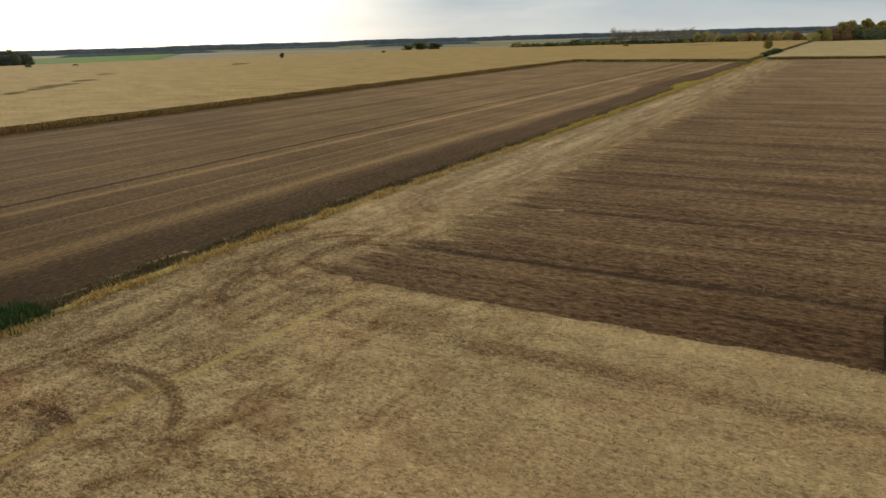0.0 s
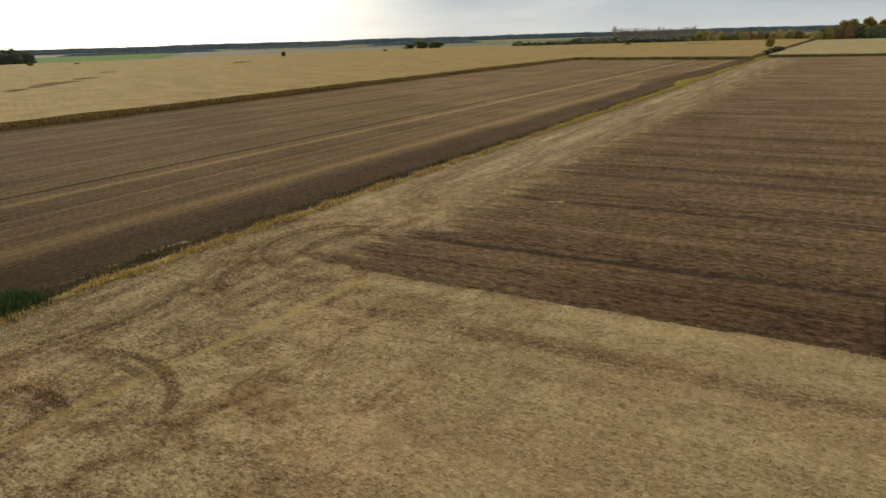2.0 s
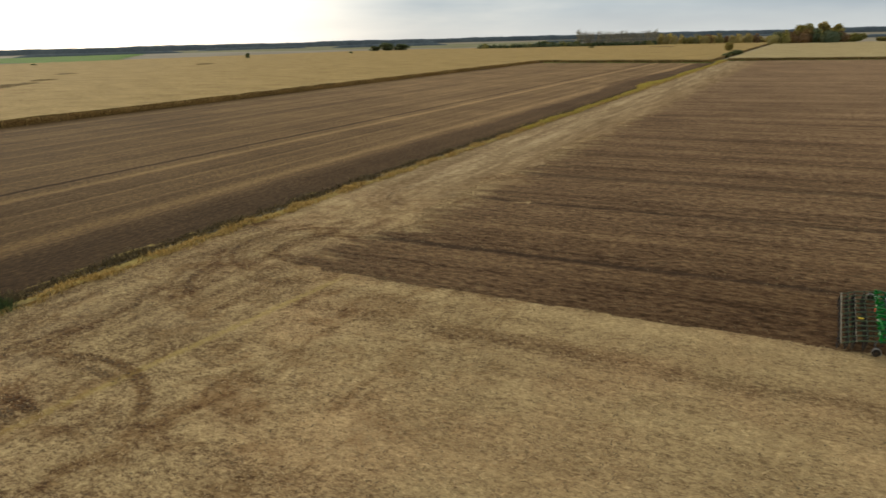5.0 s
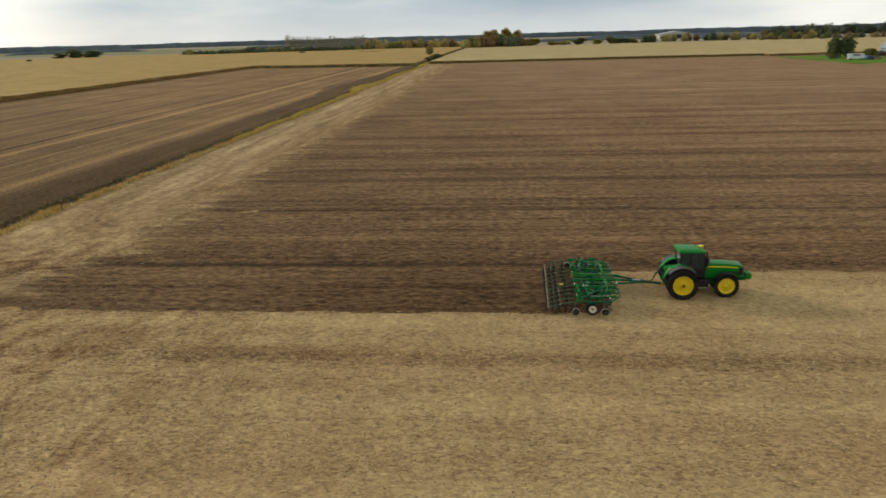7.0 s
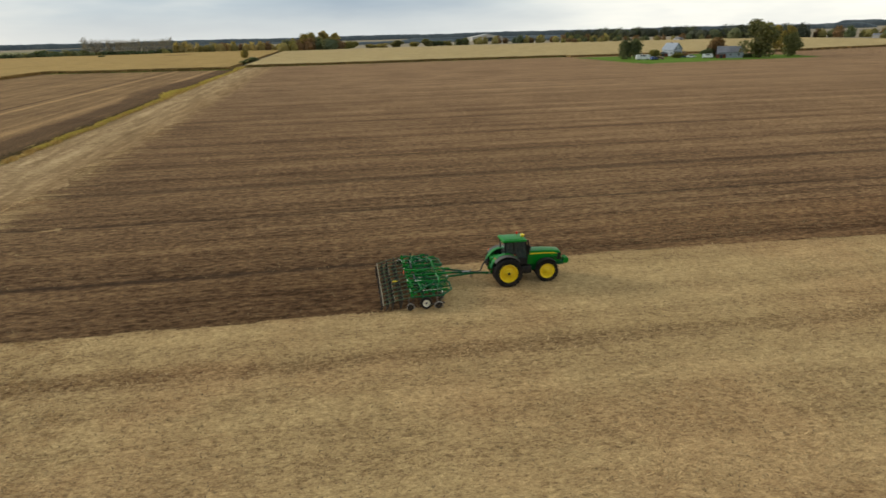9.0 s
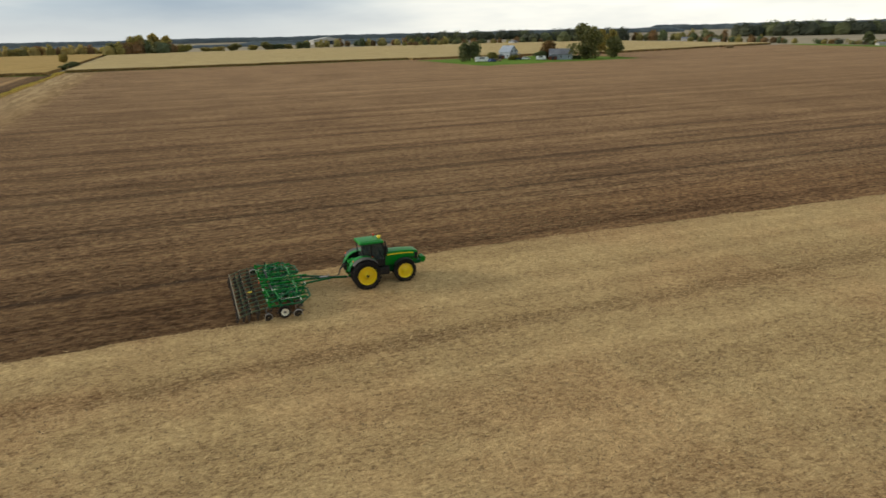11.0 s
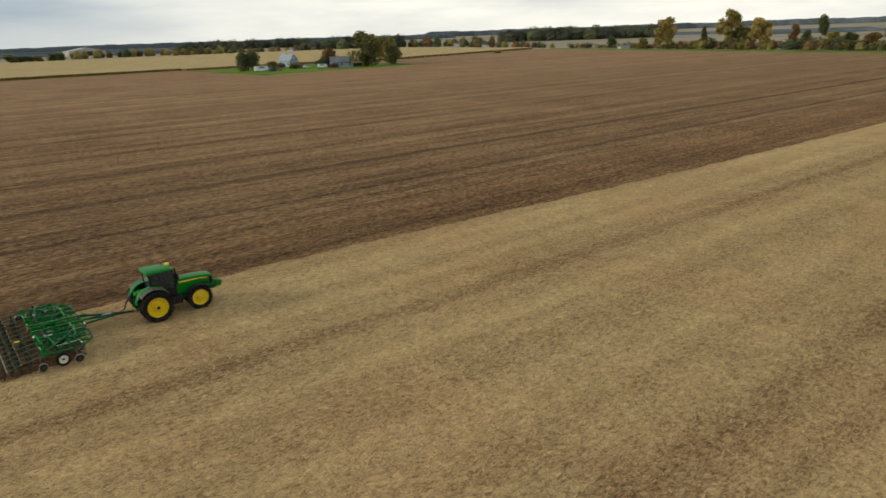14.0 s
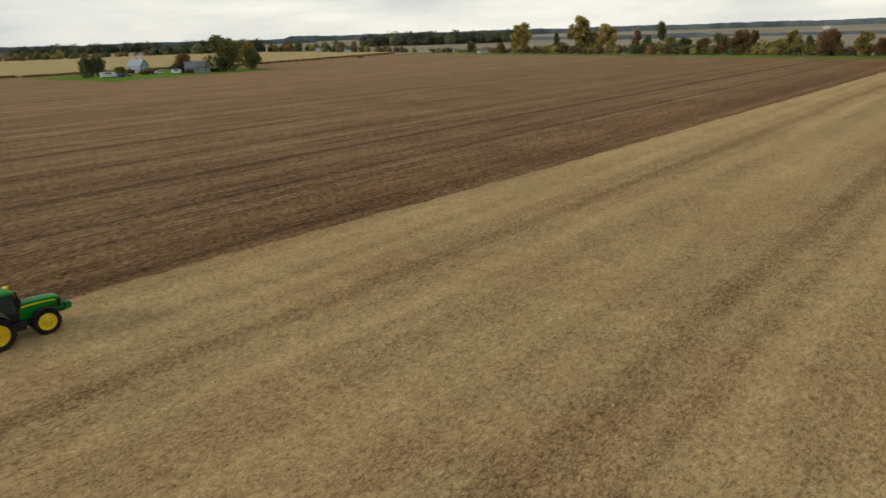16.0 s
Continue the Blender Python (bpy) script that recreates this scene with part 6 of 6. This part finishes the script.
# ---------------------------------------------------------------- the farmstead
SIDING = mat_plain("pale blue-white siding", (0.30, 0.34, 0.39), (0.43, 0.47, 0.51), 1.5, gloss=0.3)
WHITE = mat_plain("white paint", (0.62, 0.62, 0.60), (0.82, 0.82, 0.80), 1.0, 0.5, gloss=0.4)
SHINGLE = mat_plain("grey roof shingles", (0.09, 0.095, 0.105), (0.20, 0.205, 0.22), 1.6, gloss=0.3)
BRICKRED = mat_plain("red-brown shed boards", (0.10, 0.035, 0.025), (0.20, 0.07, 0.045), 1.2)
PANE = mat_plain("dark window pane", (0.02, 0.024, 0.03), (0.05, 0.06, 0.07), 0.4, 0.08, gloss=0.6)
SLATE = mat_plain("pale blue-grey roof sheets", (0.24, 0.27, 0.31), (0.38, 0.42, 0.47), 1.2, 0.6, gloss=0.3)
PALE = mat_plain("weathered pale sheet metal", (0.34, 0.32, 0.29), (0.48, 0.46, 0.42), 0.4, 0.6, gloss=0.2)
TANPAINT = mat_plain("faded tan paint", (0.22, 0.15, 0.09), (0.34, 0.24, 0.15), 0.8, 0.6, gloss=0.2)
CARBLUE = mat_plain("dark blue car paint", (0.02, 0.04, 0.12), (0.04, 0.07, 0.2), 0.5, 0.25, gloss=0.6)


def gable_house(x, y, turn, wide, deep, wall_h, roof_h, wall_mat, label, windows, porch=True, eave=0.45, roof_mat=None):
    """A house with gables at its ends: walls, two roof slopes, windows with frames, a door, a chimney."""
    hs = tagged(new("house"), label, "house")
    bm = bmesh.new()
    w, d = wide / 2, deep / 2
    prism(bm, [(-w, 0), (w, 0), (w, wall_h), (0, wall_h + roof_h), (-w, wall_h)], -d, d)
    part("wall", bm, wall_mat, hs)
    for s in (-1, 1):
        bm = bmesh.new()
        k = eave / w
        ex, ez = s * (w + eave), wall_h - roof_h * k
        prism(bm, [(0, wall_h + roof_h + 0.05), (ex, ez + 0.05), (ex, ez + 0.2), (0, wall_h + roof_h + 0.25)], -d - eave, d + eave)
        part("roof", bm, roof_mat or SHINGLE, hs, "grey roof slope")
    bm = bmesh.new()
    box(bm, (w * 0.3, d * 0.3, wall_h + roof_h * 0.9), (0.7, 0.7, 1.8))
    part("chimney", bm, BRICKRED, hs, "brick chimney")
    for wx, wz in windows:
        for s in (-1, 1):
            bm = bmesh.new()
            box(bm, (wx, s * (d + 0.03), wz), (1.1, 0.08, 1.5))
            win = part("window", bm, WHITE, hs, "white window frame")
            bm = bmesh.new()
            box(bm, (wx, s * (d + 0.06), wz), (0.9, 0.06, 1.3))
            part("pane", bm, PANE, win, "dark window pane")
    for s in (-1, 1):
        for k in range(3):
            bm = bmesh.new()
            box(bm, (s * (w + 0.03), -d + (k + 0.5) * deep / 3, 1.6), (0.08, 1.0, 1.3))
            win = part("window", bm, WHITE, hs, "white window frame")
            bm = bmesh.new()
            box(bm, (s * (w + 0.06), -d + (k + 0.5) * deep / 3, 1.6), (0.06, 0.8, 1.1))
            part("pane", bm, PANE, win, "dark window pane")
    bm = bmesh.new()
    box(bm, (w * 0.55, -d - 0.04, 1.05), (1.0, 0.1, 2.1), 0.02)
    part("door", bm, BRICKRED, hs, "dark front door")
    if porch:
        bm = bmesh.new()
        prism(bm, [(-w, 2.5), (w, 2.5), (w, 2.7), (-w, 2.7)], -d - 2.2, -d)
        part("porch_roof", bm, SHINGLE, hs, "grey porch roof")
        for k in range(4):
            bm = bmesh.new()
            beam(bm, (-w + 0.2 + k * (wide - 0.4) / 3, -d - 2.0, 0), (-w + 0.2 + k * (wide - 0.4) / 3, -d - 2.0, 2.5), 0.16)
            part("porch_post", bm, WHITE, hs)
    hs.matrix_basis = pose(x, y, 0.08, 0, 0, turn)
    return hs


def parked_car(x, y, turn, paint, label, name="car", long=4.6, tall=1.5, van=False):
    c = tagged(new(name), label, name)
    h = long / 2
    bm = bmesh.new()
    if van:
        o = [(-h, 0.4), (h, 0.4), (h, tall * 0.55), (h - 0.5, tall), (-h, tall)]
    else:
        o = [(-h, 0.35), (h, 0.35), (h, 0.8), (h - 1.1, 0.95), (h - 1.7, tall), (-h + 0.9, tall), (-h + 0.2, 0.98), (-h, 0.9)]
    prism(bm, o, -0.88, 0.88, 0.06)
    part("body", bm, paint, c)
    for s in (-1, 1):
        bm = bmesh.new()
        box(bm, (-0.05, s * 0.885, tall * 0.8), (long * 0.42, 0.03, tall * 0.24), 0.01)
        part("side_window", bm, PANE, c, "dark side window")
        for fx in (-h * 0.62, h * 0.62):
            bm = bmesh.new()
            rod(bm, (fx, s * 0.72, 0.33), (fx, s * 0.92, 0.33), 0.33, 16)
            part("wheel", bm, RUBBER, c)
    c.matrix_basis = pose(x, y, 0.08, 0, 0, turn)
    return c


def shed(x, y, turn, wide, deep, tall, material, label, arch=False):
    s = tagged(new("farm_shed"), label, "shed")
    bm = bmesh.new()
    w = wide / 2
    wall = tall * (0.35 if arch else 0.62)
    prism(bm, [(-w, 0), (w, 0), (w, wall), (-w, wall)], -deep / 2, deep / 2)
    part("wall", bm, material, s)
    bm = bmesh.new()
    o = [(-w - 0.3, wall), (w + 0.3, wall)] + [((w + 0.3) * math.cos(a), wall + (tall - wall) * (math.sin(a) if arch else 1 - abs(math.cos(a)))) for a in np.linspace(0, math.pi, 15)[1:-1]]
    prism(bm, o, -deep / 2 - 0.3, deep / 2 + 0.3)
    part("roof", bm, PALE if wide > 18 else SHINGLE, s)
    bm = bmesh.new()
    box(bm, (0, -deep / 2 - 0.05, wall * 0.42), (wide * 0.3, 0.1, wall * 0.84))
    part("door", bm, PANE, s, "wide dark shed door")
    s.matrix_basis = pose(x, y, 0, 0, 0, turn)
    return s


def build_farm():
    gable_house(201.5, 396.5, 25, 7.5, 8, 3.9, 3.3, SIDING, "white two-storey farmhouse with pale blue gable", ((-2.2, 1.6), (2.2, 1.6), (-1.6, 4.2), (1.6, 4.2)), roof_mat=SLATE)
    gable_house(212, 352.5, 62, 8.0, 12.5, 2.9, 2.7, SIDING, "low pale house with wide grey roof", ((-2, 1.6), (1.5, 1.6)), False)
    shed(205.8, 350.6, -28, 4.5, 5, 3.2, BRICKRED, "small red-brown shed beside the low house")
    shed(193.5, 391, -30, 5, 4, 3, BRICKRED, "small brown outbuilding behind the white farmhouse")
    parked_car(166.2, 358.5, -12, WHITE, "white camper trailer parked on the lawn", "camper", 7.2, 2.7, True)
    parked_car(170.2, 354.0, 20, CARBLUE, "dark blue pickup parked on the lawn", "car", 5.2, 1.8)
    parked_car(174.5, 357.0, -20, TANPAINT, "tan flatbed trailer with a load on the lawn", "trailer", 5.4, 1.5, True)
    parked_car(196.5, 364.5, -24, WHITE, "white car parked on the lawn", "car", 4.8, 1.6)
    parked_car(192.4, 366.5, -24, CARBLUE, "dark car parked beside the white one", "car", 4.6, 1.5)
    parked_car(199.5, 352.5, -30, WHITE, "white van parked beside the low house", "van", 5.4, 2.2, True)
    # far sheds
    shed(306, 1356, 5, 60, 30, 13, PALE, "large low pale barn far off")
    shed(426, 826, 20, 10, 8, 4.5, PALE, "pale shed between distant trees")
    shed(539, 591, 40, 12, 8, 4, PALE, "grey-roofed shed behind the hedgerow")
    shed(582, 690, 40, 12, 8, 4.5, PALE, "grey-roofed shed among distant trees")
    shed(479, 362, 50, 12, 7, 2.4, PALE, "low pale shed behind the hedgerow")
    shed(480, 111, 75, 12, 6, 3.8, PALE, "low pale shed behind the hedgerow")
    shed(1950, 434, 70, 20, 12, 7, PALE, "pale barn far off on the plain")
    # a dark round bale left at the field's edge
    bale = bmesh.new()
    rod(bale, (392, 420, 1.0), (397, 418, 1.0), 1.2, 20)
    b = part("straw_bale", bale, WEED, None)
    tagged(b, "dark weathered straw heap at the field's edge", "straw bale")


build_farm()
